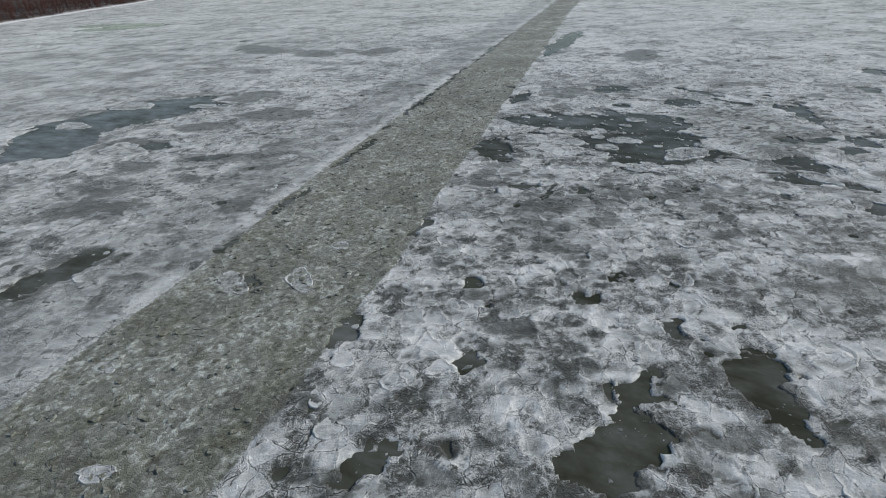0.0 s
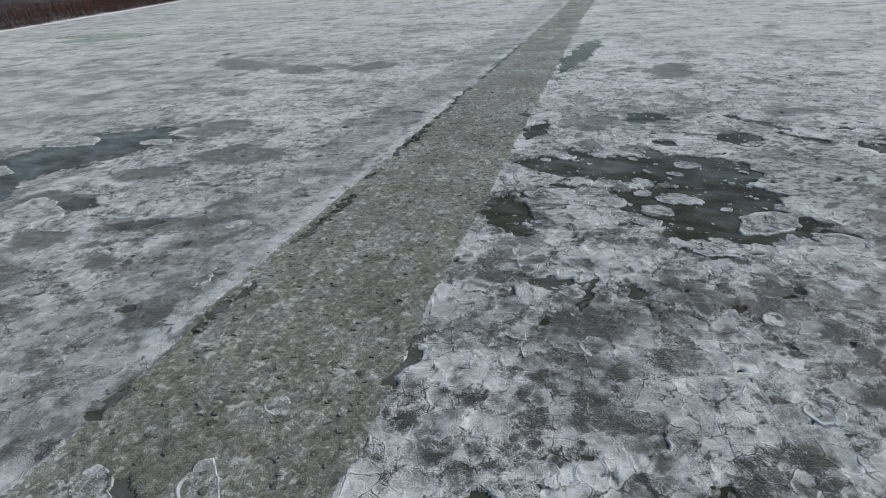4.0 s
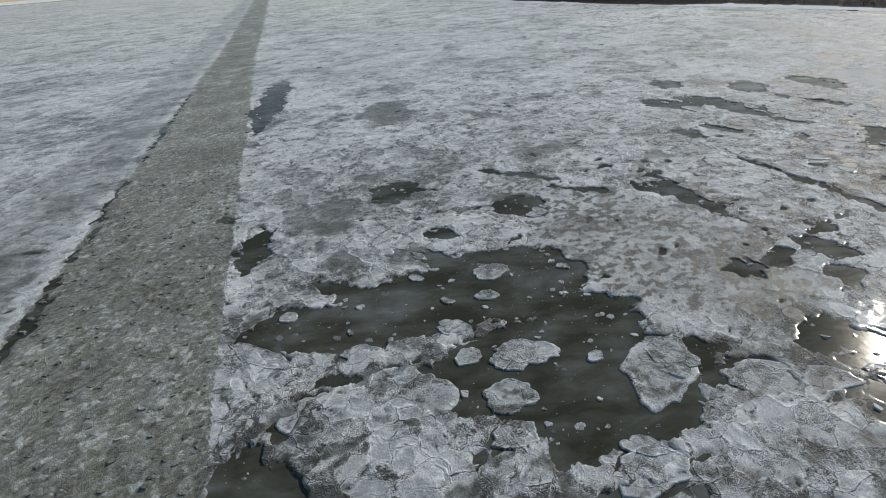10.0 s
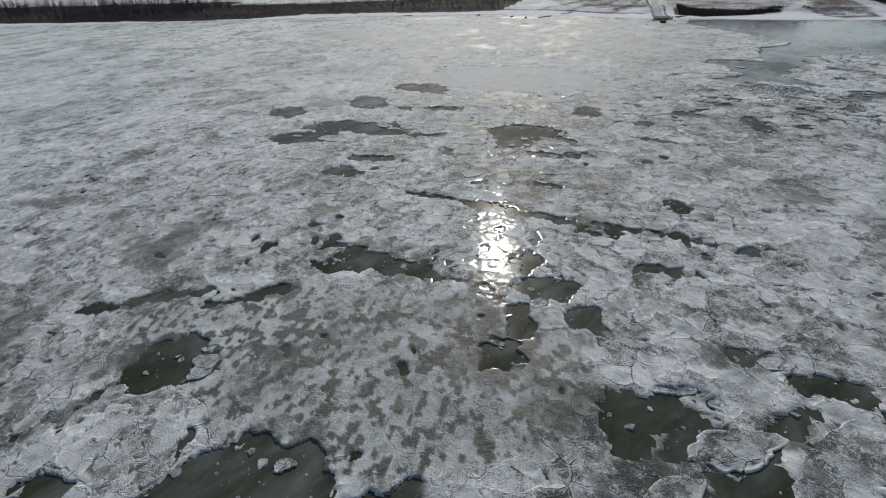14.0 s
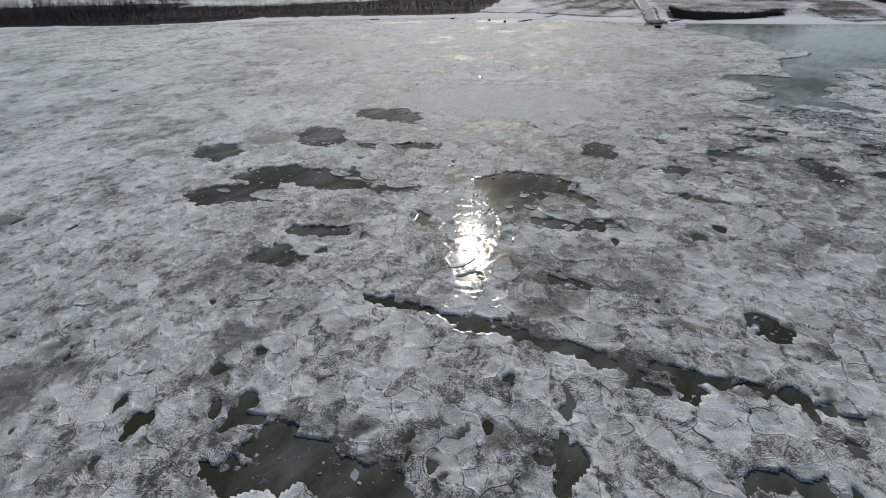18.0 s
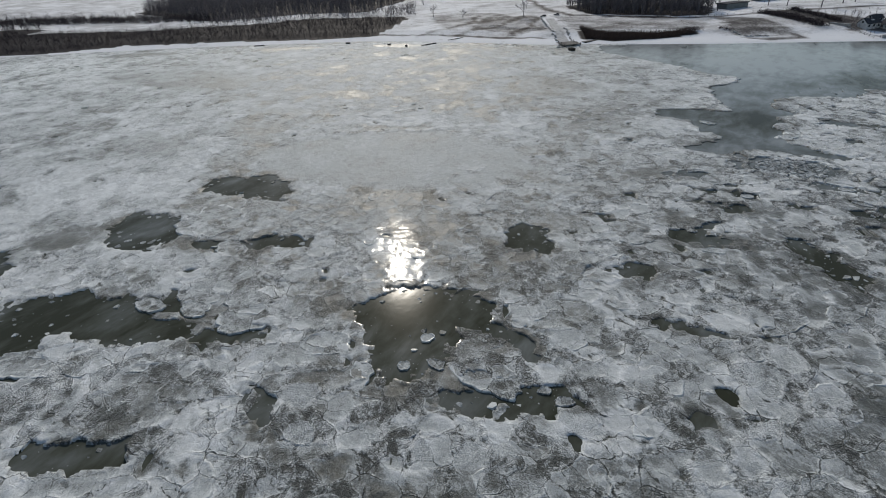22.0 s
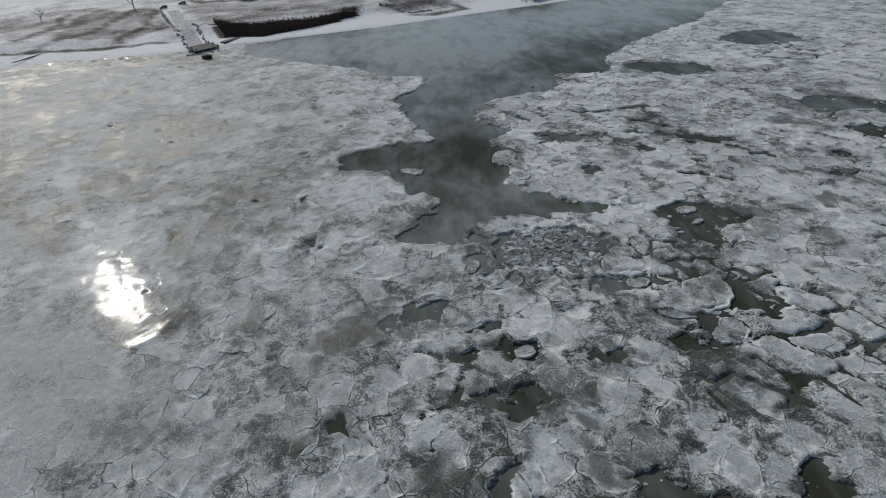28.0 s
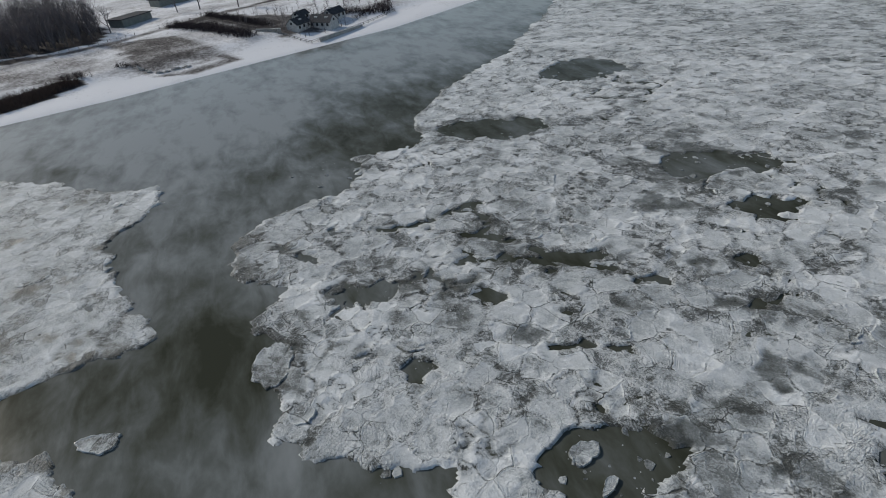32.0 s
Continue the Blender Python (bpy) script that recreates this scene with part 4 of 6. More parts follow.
crack(0.8, (147.6, 61.1), (145.2, 56.8), (144.0, 52.4))
crack(1.4, (145.4, 37.5), (141.7, 37.0), (137.3, 36.9))
crack(0.8, (150.7, 50.7), (149.5, 48.9), (148.8, 45.7))
crack(1.0, (177.1, 18.7), (175.6, 13.7), (173.1, 10.4))
crack(1.0, (168.5, 18.6), (162.6, 14.9), (158.3, 9.8))
crack(0.9, (156.0, 23.0), (154.3, 21.3), (151.9, 20.1))
crack(0.8, (147.7, 11.4), (145.7, 8.7), (143.0, 6.0))
crack(0.6, (143.0, 64.1), (143.1, 59.9), (138.8, 57.9))
floe(-67.0, 110.3, 5.0, 2.4, 153)
floe(-82.2, 119.2, 5.0, 2.5, 156)
floe(-66.6, 90.9, 3.5, 1.8, 166)
floe(-79.2, 137.3, 7.8, 4.5, 156)
floe(-60.5, 98.6, 5.8, 3.9, 145)
floe(-29.8, 35.6, 1.1, 0.7, 155)
floe(-24.4, 24.6, 1.5, 0.7, 177)
floe(-22.9, 48.6, 2.8, 1.4, 130)
floe(-15.6, 48.6, 2.8, 1.3, 117)
floe(-12.4, 56.1, 1.2, 0.9, 136)
floe(-37.4, 63.8, 3.8, 3.0, 7)
floe(49.3, 116.6, 1.0, 0.9, 154)
floe(53.1, 111.1, 1.2, 0.9, 163)
floe(46.0, 112.4, 5.5, 4.6, 90)
floe(40.7, 82.6, 4.3, 2.8, 29)
floe(32.0, 76.8, 2.5, 1.9, 169)
floe(29.0, 87.6, 2.2, 1.7, 157)
floe(22.0, 92.1, 4.5, 3.7, 52)
floe(16.0, 94.7, 3.0, 2.5, 99)
floe(31.6, 90.9, 1.6, 1.3, 138)
floe(29.2, 93.4, 1.2, 1.1, 156)
floe(22.0, 99.8, 1.7, 1.0, 147)
floe(13.9, 103.4, 2.4, 1.8, 124)
floe(39.5, 103.4, 2.0, 1.6, 157)
floe(36.3, 99.9, 1.2, 0.9, 152)
floe(39.8, 77.1, 1.6, 1.0, 7)
floe(37.7, 86.8, 0.8, 0.6, 179)
floe(34.8, 89.8, 1.2, 0.8, 160)
floe(18.6, 109.2, 1.0, 0.8, 122)
floe(31.1, 116.1, 3.5, 2.1, 107)
floe(26.8, 84.4, 1.8, 1.2, 158)
floe(33.6, 90.8, 2.8, 1.6, 141)
floe(47.1, 75.9, 4.6, 2.3, 140)
floe(54.3, 70.1, 3.1, 1.7, 118)
floe(14.4, 104.9, 3.7, 1.1, 119)
floe(32.6, 101.6, 0.8, 0.5, 111)
floe(30.6, 97.5, 1.9, 1.1, 124)
floe(33.2, 78.3, 1.7, 0.8, 133)
floe(22.5, 103.0, 0.4, 0.3, 90)
floe(37.7, 112.3, 1.4, 0.8, 88)
floe(35.0, 114.9, 1.3, 0.7, 81)
floe(35.2, 111.4, 1.2, 0.6, 92)
floe(50.4, 64.6, 4.6, 2.7, 120)
floe(56.8, 61.9, 2.8, 1.4, 126)
floe(42.9, 83.8, 1.9, 1.8, 97)
floe(44.1, 77.6, 1.1, 0.7, 117)
floe(63.9, 65.3, 1.6, 1.0, 115)
floe(68.3, 74.8, 4.5, 3.7, 86)
floe(46.3, 99.2, 0.8, 0.5, 107)
floe(59.9, 73.2, 2.4, 1.3, 109)
floe(58.2, 70.6, 0.7, 0.4, 112)
floe(43.1, 81.4, 0.6, 0.5, 3)
floe(54.2, 111.4, 1.2, 0.9, 79)
floe(70.5, 79.3, 1.1, 0.8, 140)
floe(65.2, 83.1, 1.0, 0.9, 164)
floe(68.2, 84.6, 0.8, 0.7, 113)
floe(63.4, 77.5, 1.5, 0.8, 95)
floe(111.2, 87.5, 3.2, 1.7, 53)
floe(112.4, 127.1, 3.3, 1.7, 71)
floe(113.2, 135.1, 1.2, 0.6, 68)
floe(105.5, 129.1, 6.1, 3.6, 95)
floe(112.6, 91.5, 0.9, 0.5, 58)
floe(112.4, 94.1, 0.6, 0.5, 13)
floe(111.6, 97.4, 1.4, 0.9, 23)
floe(120.4, 115.5, 1.8, 1.2, 50)
floe(113.8, 126.4, 1.2, 0.6, 74)
floe(113.0, 121.7, 2.9, 1.7, 64)
floe(121.0, 120.4, 1.7, 1.1, 59)
floe(121.8, 110.7, 2.7, 2.2, 24)
floe(115.9, 92.5, 0.6, 0.6, 14)
floe(109.7, 83.2, 0.5, 0.4, 87)
floe(108.6, 81.9, 0.7, 0.5, 88)
floe(142.2, 115.4, 5.5, 3.5, 63)
floe(139.7, 122.4, 5.3, 3.9, 62)
floe(132.3, 116.9, 2.1, 1.7, 57)
floe(122.4, 116.0, 2.2, 1.2, 79)
floe(118.6, 109.8, 3.0, 1.9, 90)
floe(114.4, 112.8, 0.9, 0.5, 61)
floe(115.2, 101.2, 2.5, 1.5, 81)
floe(119.8, 83.8, 2.4, 2.0, 166)
floe(127.2, 79.2, 2.7, 2.4, 119)
floe(123.4, 61.5, 4.1, 2.2, 109)
floe(117.6, 62.4, 2.3, 1.3, 118)
floe(119.0, 56.7, 2.2, 1.2, 131)
floe(130.0, 63.4, 1.2, 0.6, 84)
floe(133.0, 70.7, 1.8, 1.4, 77)
floe(171.8, 36.5, 2.4, 1.4, 141)
floe(153.2, 56.4, 1.4, 1.2, 166)
floe(149.1, 56.4, 1.9, 1.6, 73)
floe(147.9, 41.0, 2.2, 1.4, 126)
floe(147.0, 46.1, 1.2, 0.8, 126)
floe(151.4, 50.8, 1.7, 1.5, 104)
floe(140.9, 38.2, 2.4, 1.9, 115)
floe(137.0, 40.6, 1.6, 1.1, 99)
floe(150.0, 61.0, 1.0, 0.8, 42)
floe(143.5, 54.4, 0.8, 0.6, 73)
floe(150.6, 29.2, 1.0, 0.7, 79)
floe(148.5, 30.1, 0.7, 0.3, 90)
floe(153.9, -8.1, 3.8, 2.4, 66)
floe(140.6, 42.1, 1.5, 0.8, 50)
floe(155.0, 52.4, 1.3, 1.1, 175)
floe(144.8, 41.8, 0.9, 0.7, 67)
floe(175.2, 47.6, 1.4, 0.8, 44)
floe(143.0, 30.1, 2.1, 1.2, 106)
floe(146.2, 48.4, 0.7, 0.6, 132)
floe(168.5, 65.8, 2.4, 1.4, 36)
floe(181.8, -30.3, 3.0, 1.9, 32)
floe(187.5, 0.3, 4.1, 2.1, 45)
floe(165.2, 28.3, 1.4, 1.4, 139)
floe(162.6, 23.3, 1.5, 1.1, 33)
floe(174.0, 31.5, 2.5, 1.4, 152)
floe(183.6, 14.9, 2.3, 1.4, 7)
floe(-47.2, 96.7, 4.0, 1.5, 166)
floe(-52.3, 93.1, 3.4, 2.3, 169)
floe(-29.8, 102.8, 2.6, 1.5, 158)
floe(-57.6, 132.6, 3.5, 2.3, 165)
floe(-76.8, 146.6, 2.3, 1.4, 143)
floe(-44.8, 96.0, 2.4, 1.5, 156)
floe(-33.2, 69.0, 1.6, 0.4, 134)
floe(30.0, 111.8, 2.2, 1.0, 69)
floe(32.4, 107.4, 0.9, 0.6, 114)
lead((240, -110, 12), (238, -85, 14), (236, -62, 22))
basin((262, 50), (252, 51), (233, 41), (222, 35), (215, 33), (210, 28), (205, 30), (201, 38), (191, 40), (182, 40.5), (184, 47), (185, 53), (181, 55), (177, 50.5), (171, 50.5), (167, 48), (165, 51), (162, 56), (159, 52), (161, 48), (158, 41), (155, 37), (156, 34.5), (160, 38), (166, 40), (169, 38), (173, 35), (176.5, 36), (179, 31), (184, 33), (189.5, 29), (191, 23), (188, 15), (195, 9.5), (190, 1.5), (198, -5.5), (203, -19), (205, -38), (219, -72), (262, -72))
loose(169, 27, 11, 7, 55)
loose(157, 31, 8, 5, 20)
loose(185, 2, 12, 5, 70)
loose(178, -28, 12, 8, 60)
loose(152, -8, 10, 7, 40)
pool(152.5, 44.6, 5.2, 3.6, 60)
crack(0.8, (175, 17), (168, 14), (160, 13), (153, 11))
crack(0.6, (163, 15), (160, 17), (158, 17.5))
pool(75.8, 86.7, 1.8, 1.4, 170)
pool(71.2, 83.7, 3.3, 2.2, 111)
pool(65.4, 86.2, 2.3, 0.9, 4)
pool(60.9, 86.5, 2.2, 1.6, 113)
pool(66.6, 79.7, 2.2, 1.6, 156)
pool(71.9, 101.3, 4.8, 1.7, 101)
pool(108.5, 104.4, 2.5, 0.8, 21)
pool(108.9, 88.8, 2.9, 1.4, 90)
pool(108.9, 83.9, 2.9, 1.2, 92)
crack(1.0, (73, 98), (71.2, 95.9), (69.4, 89.8))
dull(235.9, 175.9, 32.7, 11.8, 66)
dull(180.7, 135.0, 11.1, 5.7, 49)
dull(172.2, 148.2, 13.0, 4.7, 43)
dull(153.3, 63.8, 3.9, 3.0, 94)
dull(234.7, 89.3, 10.9, 8.0, 32)
dull(207.6, 70.8, 13.6, 8.6, 71)
dull(222.8, 48.3, 7.5, 5.3, 166)
dull(193.3, 130.4, 11.2, 4.6, 71)
pool(151.1, 58.0, 1.8, 1.4, 36)
thin_patch(153.1, 65.6, 2.3, 1.6, 28)
dull(152.0, 62.2, 2.9, 1.8, 167)
dull(164.3, 53.2, 3.7, 2.1, 45)
pool(137.5, 43.6, 1.5, 0.7, 58)
pool(144.8, 55.5, 1.8, 0.6, 53)
pool(140.4, 49.9, 1.4, 0.6, 56)
pool(151.2, 61.7, 0.6, 0.5, 26)
thin_patch(143.0, 16.2, 3.2, 1.4, 46)
pool(137.5, 20.3, 1.5, 0.8, 61)
pool(144.8, 32.1, 1.5, 0.6, 113)
pool(171.8, 27.3, 2.6, 1.8, 30)
pool(162.8, 30.4, 1.2, 1.2, 174)
dull(160.8, -24.4, 4.3, 3.1, 46)
crack(1.6, (143.4, 37.3), (141.1, 37.2), (139.2, 36.9), (136.8, 36.3))
crack(1.0, (168.8, 18.2), (163.9, 15.5), (162.1, 13.2), (158.4, 10.1))
crack(0.9, (182.2, 22.2), (176.5, 17.0), (174.7, 11.3), (171.8, 11.8))
ridge_line((184, 157), (191, 143), (191, 129), (189, 116), (191, 103), (186, 84), (180, 68))
ridge_line((160, 125), (171, 124), (177, 118), (177, 107), (176, 95))
ridge_line((153, 90), (157, 85), (163, 74), (168, 65))
ridge_line((119, 108), (127, 110), (133, 111), (142, 109))
ridge_line((176, 81), (180, 72), (185, 60), (187, 51))
ridge_line((9, 98), (13, 89), (13, 84))
hummocks(20, 48, 34, 30, 80)
quiet(205, 135, 95, 80, 90)
quiet(-120, 230, 130, 60, 80)
quiet(160, 330, 150, 90, 60)
crack(1.6, (293, 138), (297, 165), (298, 196), (297, 232))
crack(1.2, (281, 96), (273, 78), (266, 70))
thin_patch(282, 118, 10, 3, 75)
thin_patch(287, 160, 14, 3.5, 88)
thin_patch(288, 220, 18, 4, 92)
thin_patch(262, 72, 5, 2.5, 60)
loose(136, 38, 13, 9, 60)
loose(146, 38, 7, 6, 40)
speckled(57, 96, 17, 11, 95)
speckled(61, 106, 17, 6, 101)
rotten(69, 86, 6, 5, 100)
rotten(75, 113, 10, 6, -60)
rotten(74, 90, 9, 7, 0)

# ---- ground, water and ice sheets ----
SHORE_Y = (-400, -110, -80, -47, -20, 15, 47, 64, 112, 134, 200, 270, 370, 490, 700, 2600)
SHORE_X = (238, 244, 247, 246, 251, 257, 265, 268, 290, 297, 302, 301, 297, 306, 330, 700)
LEFT_Y = (-400, 420, 640, 840, 2600)
LEFT_X = (-330, -313, -313, -324, -350)


def mesh_from(name, verts, quads, mat, **fields):
    me = bpy.data.meshes.new(name)
    k = quads.shape[1]
    me.vertices.add(len(verts))
    me.vertices.foreach_set("co", verts.astype(np.float32).ravel())
    me.loops.add(quads.size)
    me.loops.foreach_set("vertex_index", quads.astype(np.int32).ravel())
    me.polygons.add(len(quads))
    me.polygons.foreach_set("loop_start", np.arange(0, quads.size, k, dtype=np.int32))
    me.polygons.foreach_set("use_smooth", np.ones(len(quads), dtype=bool))
    me.update(calc_edges=True)
    for key, values in fields.items():
        me.attributes.new(key, "FLOAT", "POINT").data.foreach_set("value", np.asarray(values, dtype=np.float32).ravel())
    me.materials.append(mat)
    return me


def grid_quads(nx, ny):
    a = (np.arange(ny - 1)[:, None] * nx + np.arange(nx - 1)[None, :]).ravel()
    return np.stack([a, a + 1, a + nx + 1, a + nx], 1)


def land_height(x, y):
    """Height of the land: river bed, a snowy beach, then a low bank."""
    d = np.maximum(x - np.interp(y, SHORE_Y, SHORE_X), np.interp(y, LEFT_Y, LEFT_X) - x)
    wob = 2.5 * (fbm(x / 14, y / 14, 91) - 0.5)
    d = d + wob * np.clip(np.abs(d) / 6, 0.2, 1)
    z = np.interp(d, (-12, -3, 0, 3, 10, 16, 30, 90, 300, 1500), (-3, -0.6, 0.16, 0.45, 1.0, 2.0, 2.8, 4.0, 7.0, 30.0))
    return z + np.clip(d / 15, 0, 1) * (1.2 * (fbm(x / 25, y / 25, 93) - 0.5) + 0.35 * (fbm(x / 4, y / 4, 95) - 0.5)), d


def stepped(*spans):
    out = []
    for a, b, step in spans:
        out += list(np.arange(a, b, step))
    return np.array(out)


gx = stepped((-3500, -600, 150), (-600, -340, 20), (-340, -300, 2.5), (-300, 225, 35), (225, 420, 1.6), (420, 640, 8), (640, 3600, 150))
gy = stepped((-1500, -200, 100), (-200, 300, 2.0), (300, 700, 8), (700, 3600, 60))
GX, GY = np.meshgrid(gx, gy)
GZ, GD = land_height(GX, GY)


def in_poly(x, y, *corners):
    """True inside the polygon."""
    odd = np.zeros(np.shape(x), dtype=bool)
    for (x1, y1), (x2, y2) in zip(corners, corners[1:] + corners[:1]):
        odd ^= ((y1 > y) != (y2 > y)) & (x < (x2 - x1) * (y - y1) / (y2 - y1 + 1e-9) + x1)
    return odd


def near_line(x, y, *points):
    best = np.full(np.shape(x), 1e9)
    for (ax, ay), (bx, by) in zip(points, points[1:]):
        k = np.clip(((x - ax) * (bx - ax) + (y - ay) * (by - ay)) / ((bx - ax) ** 2 + (by - ay) ** 2), 0, 1)
        best = np.minimum(best, np.hypot(x - ax - k * (bx - ax), y - ay - k * (by - ay)))
    return best


BRUSH_AREA = ((300, 310), (303, 270), (311, 240), (310, 202), (305, 157), (304, 131), (313, 127), (340, 121), (348, 124), (357, 163), (350, 190), (345, 215), (345, 245), (350, 300), (360, 420), (310, 420))
SHORE_WOOD = ((308, 318), (303, 370), (312, 490), (336, 700), (410, 700), (372, 318))
WOOD_AREA = ((374, 235), (381, 180), (374, 146), (420, 134), (560, 120), (600, 330), (430, 300))
BAND_AREA = ((400, 386), (376, 270), (366, 225), (385, 222), (400, 270), (430, 386))
CLUMP_AREA = ((321, 41), (304, 14), (301, 2), (318, -6), (345, -4), (365, 30), (350, 48))
REED_AREA = ((288, 52), (280, 47), (274, 30), (273, 18), (270, 17), (267, 30), (268, 44), (273, 52))
LX = GX + 3 * (fbm(GX / 5, GY / 5, 121) - 0.5)
LY = GY + 3 * (fbm(GX / 5, GY / 5, 122) - 0.5)
LAND_SNOW = 0.70 + 0.35 * (fbm(GX / 22, GY / 22, 124, 4) - 0.5) + 0.5 * (fbm(GX / 3.5, GY / 7, 126, 3) - 0.5)
for drop, corners in ((0.36, ((296, 2), (264, 8), (257, 1), (256, -11), (263, -11), (286, -11))), (0.2, ((321, 57), (286, 54), (274, 14), (282, 9), (303, 16), (306, 24))), (2.2, BRUSH_AREA), (1.9, WOOD_AREA), (2.0, SHORE_WOOD), (1.2, CLUMP_AREA), (1.5, REED_AREA), (0.5, ((301, -25), (275, -25), (262, -26), (258, -34), (266, -46), (285, -36))), (0.32, ((322, 64), (290, 62), (286, 72), (300, 92), (330, 84))), (0.25, ((345, 112), (300, 100), (322, 74), (345, 80))), (0.45, ((270, -20), (298, -15), (302, -28), (274, -34)))):
    LAND_SNOW = LAND_SNOW - drop * in_poly(LX, LY, *corners)
ROAD = ((437, 62), (374, 60.5), (345, 58), (322, 49), (308, 30), (298, 12), (296, -9), (300, -40), (310, -120))
LAND_SNOW = LAND_SNOW - 0.5 * smooth(2.2, 1.0, near_line(LX, LY, *ROAD)) - 0.35 * smooth(1.6, 0.5, np.minimum(near_line(LX, LY, (324, 70), (303, 80), (288, 104)), np.minimum(near_line(LX, LY, (335, 88), (312, 92), (296, 112)), near_line(LX, LY, (318, 64), (300, 68), (284, 78))))) - 0.55 * smooth(1.4, 0.5, np.abs(GD - 9 - 3 * (fbm(GX / 9, GY / 9, 123) - 0.5))) * (GX > 0) * (GY > 64) * (GY < 135)
LAND_SNOW = np.clip(LAND_SNOW + 0.35 * smooth(16, 3, GD) * (LAND_SNOW > 0.3) - 0.62 * (GX < 0) * smooth(3, 6, GD), -1.8, 1)
ground = new("ground", mesh_from("ground", np.stack([GX, GY, GZ], -1).reshape(-1, 3), grid_quads(len(gx), len(gy)), SNOW, snow=LAND_SNOW))
tagged(ground, "snow-covered river bank and fields with dead grass showing through", "ground", kind="structure")

wxs, wys = np.concatenate([np.linspace(-380, 120, 80), np.linspace(125, 275, 61)]), np.concatenate([np.linspace(-500, -130, 8), np.linspace(-120, 80, 81), np.linspace(84, 400, 50), np.linspace(430, 2400, 16)])
WX, WY = np.meshgrid(wxs, wys)
# part of the skim on the western pools paints in grey sky reflection
SKIM = 0.8 * smooth(40, 8, near_line(WX, WY, (262, 50), (240, 12), (232, -30), (240, -120))) + 0.5 * smooth(22, 8, near_line(WX, WY, (222, 15), (200, 28), (188, 36), (170, 44), (160, 50))) - 0.5 * smooth(8, 2, near_line(WX, WY, (182, 51), (178, 44), (176, 38))) + 0.22 * smooth(50, 30, near_line(WX, WY, (-44, 53), (-81, 110), (-68, 134), (-190, 360))) + 0.25 * (fbm(WX / 18, WY / 12, 131) - 0.5)
water = new("water", mesh_from("water", np.stack([WX, WY, 0 * WX], -1).reshape(-1, 3), grid_quads(len(wxs), len(wys)), WATER, skim=np.clip(SKIM, 0, 1)))
tagged(water, "dark olive river water with drifting veils of grease ice", "water", kind="structure")

# finest where the flight passes closest over the ice
CORE = ((0, 30), (0, 60), (5, 90), (20, 110), (45, 105), (75, 98), (105, 92), (130, 78), (150, 58), (158, 35), (162, 15))
WIDE = ((-35, 55), (-40, 85), (-38, 120), (60, 130), (110, 120))


def tile_step(cx, cy):
    d = min(math.hypot(cx - x, cy - y) for x, y in CORE)
    d = max(min(d, 50 if min(math.hypot(cx - x, cy - y) for x, y in WIDE) < 30 else 999), min(d, 33))
    return 0.22 if d < 32 else 0.36 if d < 66 else 0.7 if d < 125 else 1.6 if d < 330 else 4.0 if d < 1000 else 10.0


TILE = 20
parts = {"west": ([], [], [], [], [], 0), "east": ([], [], [], [], [], 0), "brash": ([], [], [], [], [], 0)}
for ty in range(-200, 2200, TILE):
    for tx in range(-340, 320, TILE):
        left, right = np.interp(ty + 10, LEFT_Y, LEFT_X), np.interp(ty + 10, SHORE_Y, SHORE_X)
        if tx + TILE < left - 6 or tx > right + 6:
            continue
        n = max(2, round(TILE / tile_step(tx + 10, ty + 10))) + 1
        X, Y = np.meshgrid(np.linspace(tx, tx + TILE, n), np.linspace(ty, ty + TILE, n))
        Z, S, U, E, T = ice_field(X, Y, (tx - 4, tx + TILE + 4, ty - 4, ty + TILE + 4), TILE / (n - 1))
        q = grid_quads(n, n)
        zmax = Z.ravel()[q].max(1)
        mid_t = T.ravel()[q].mean(1)
        side = X.ravel()[q].mean(1) < (np.interp(Y, TRACK_Y, TRACK_L) / 2 + np.interp(Y, TRACK_Y, TRACK_R) / 2).ravel()[q].mean(1)
        above = zmax > -0.05
        for key, keep in (("west", above & (mid_t <= 0) & side), ("east", above & (mid_t <= 0) & ~side), ("brash", above & (mid_t > 0))):
            qq = q[keep]
            if not len(qq):
                continue
            used, inv = np.unique(qq, return_inverse=True)
            V, Q, A, B, C, base = parts[key]
            V.append(np.stack([X, Y, Z], -1).reshape(-1, 3)[used])
            A.append(S.ravel()[used])
            B.append(U.ravel()[used])
            C.append(E.ravel()[used])
            Q.append(inv.reshape(-1, 4) + base)
            parts[key] = (V, Q, A, B, C, base + len(used))
for key in ("west", "east"):
    V, Q, A, B, C, _ = parts[key]
    sheet = new("ice_sheet_" + key, mesh_from("ice_sheet", np.concatenate(V), np.concatenate(Q), ICE, snow=np.concatenate(A), rub=np.concatenate(B), crev=np.concatenate(C)))
    tagged(sheet, "jammed river ice, grey plates with frosted white rims and open holes" if key == "east" else "level grey river ice, streaked with frost and thin dark patches", "ice", kind="structure")
    if key == "west":
        ice_west = sheet
    else:
        ice_sheet = sheet
V, Q, A, B, C, _ = parts["brash"]
brash_ice = new("brash_ice", mesh_from("brash_ice", np.concatenate(V), np.concatenate(Q), BRASH, snow=np.concatenate(A), rub=np.concatenate(B), crev=np.concatenate(C)))
tagged(brash_ice, "olive-grey crushed brash ice filling a straight ship track", "brash ice", kind="stuff")


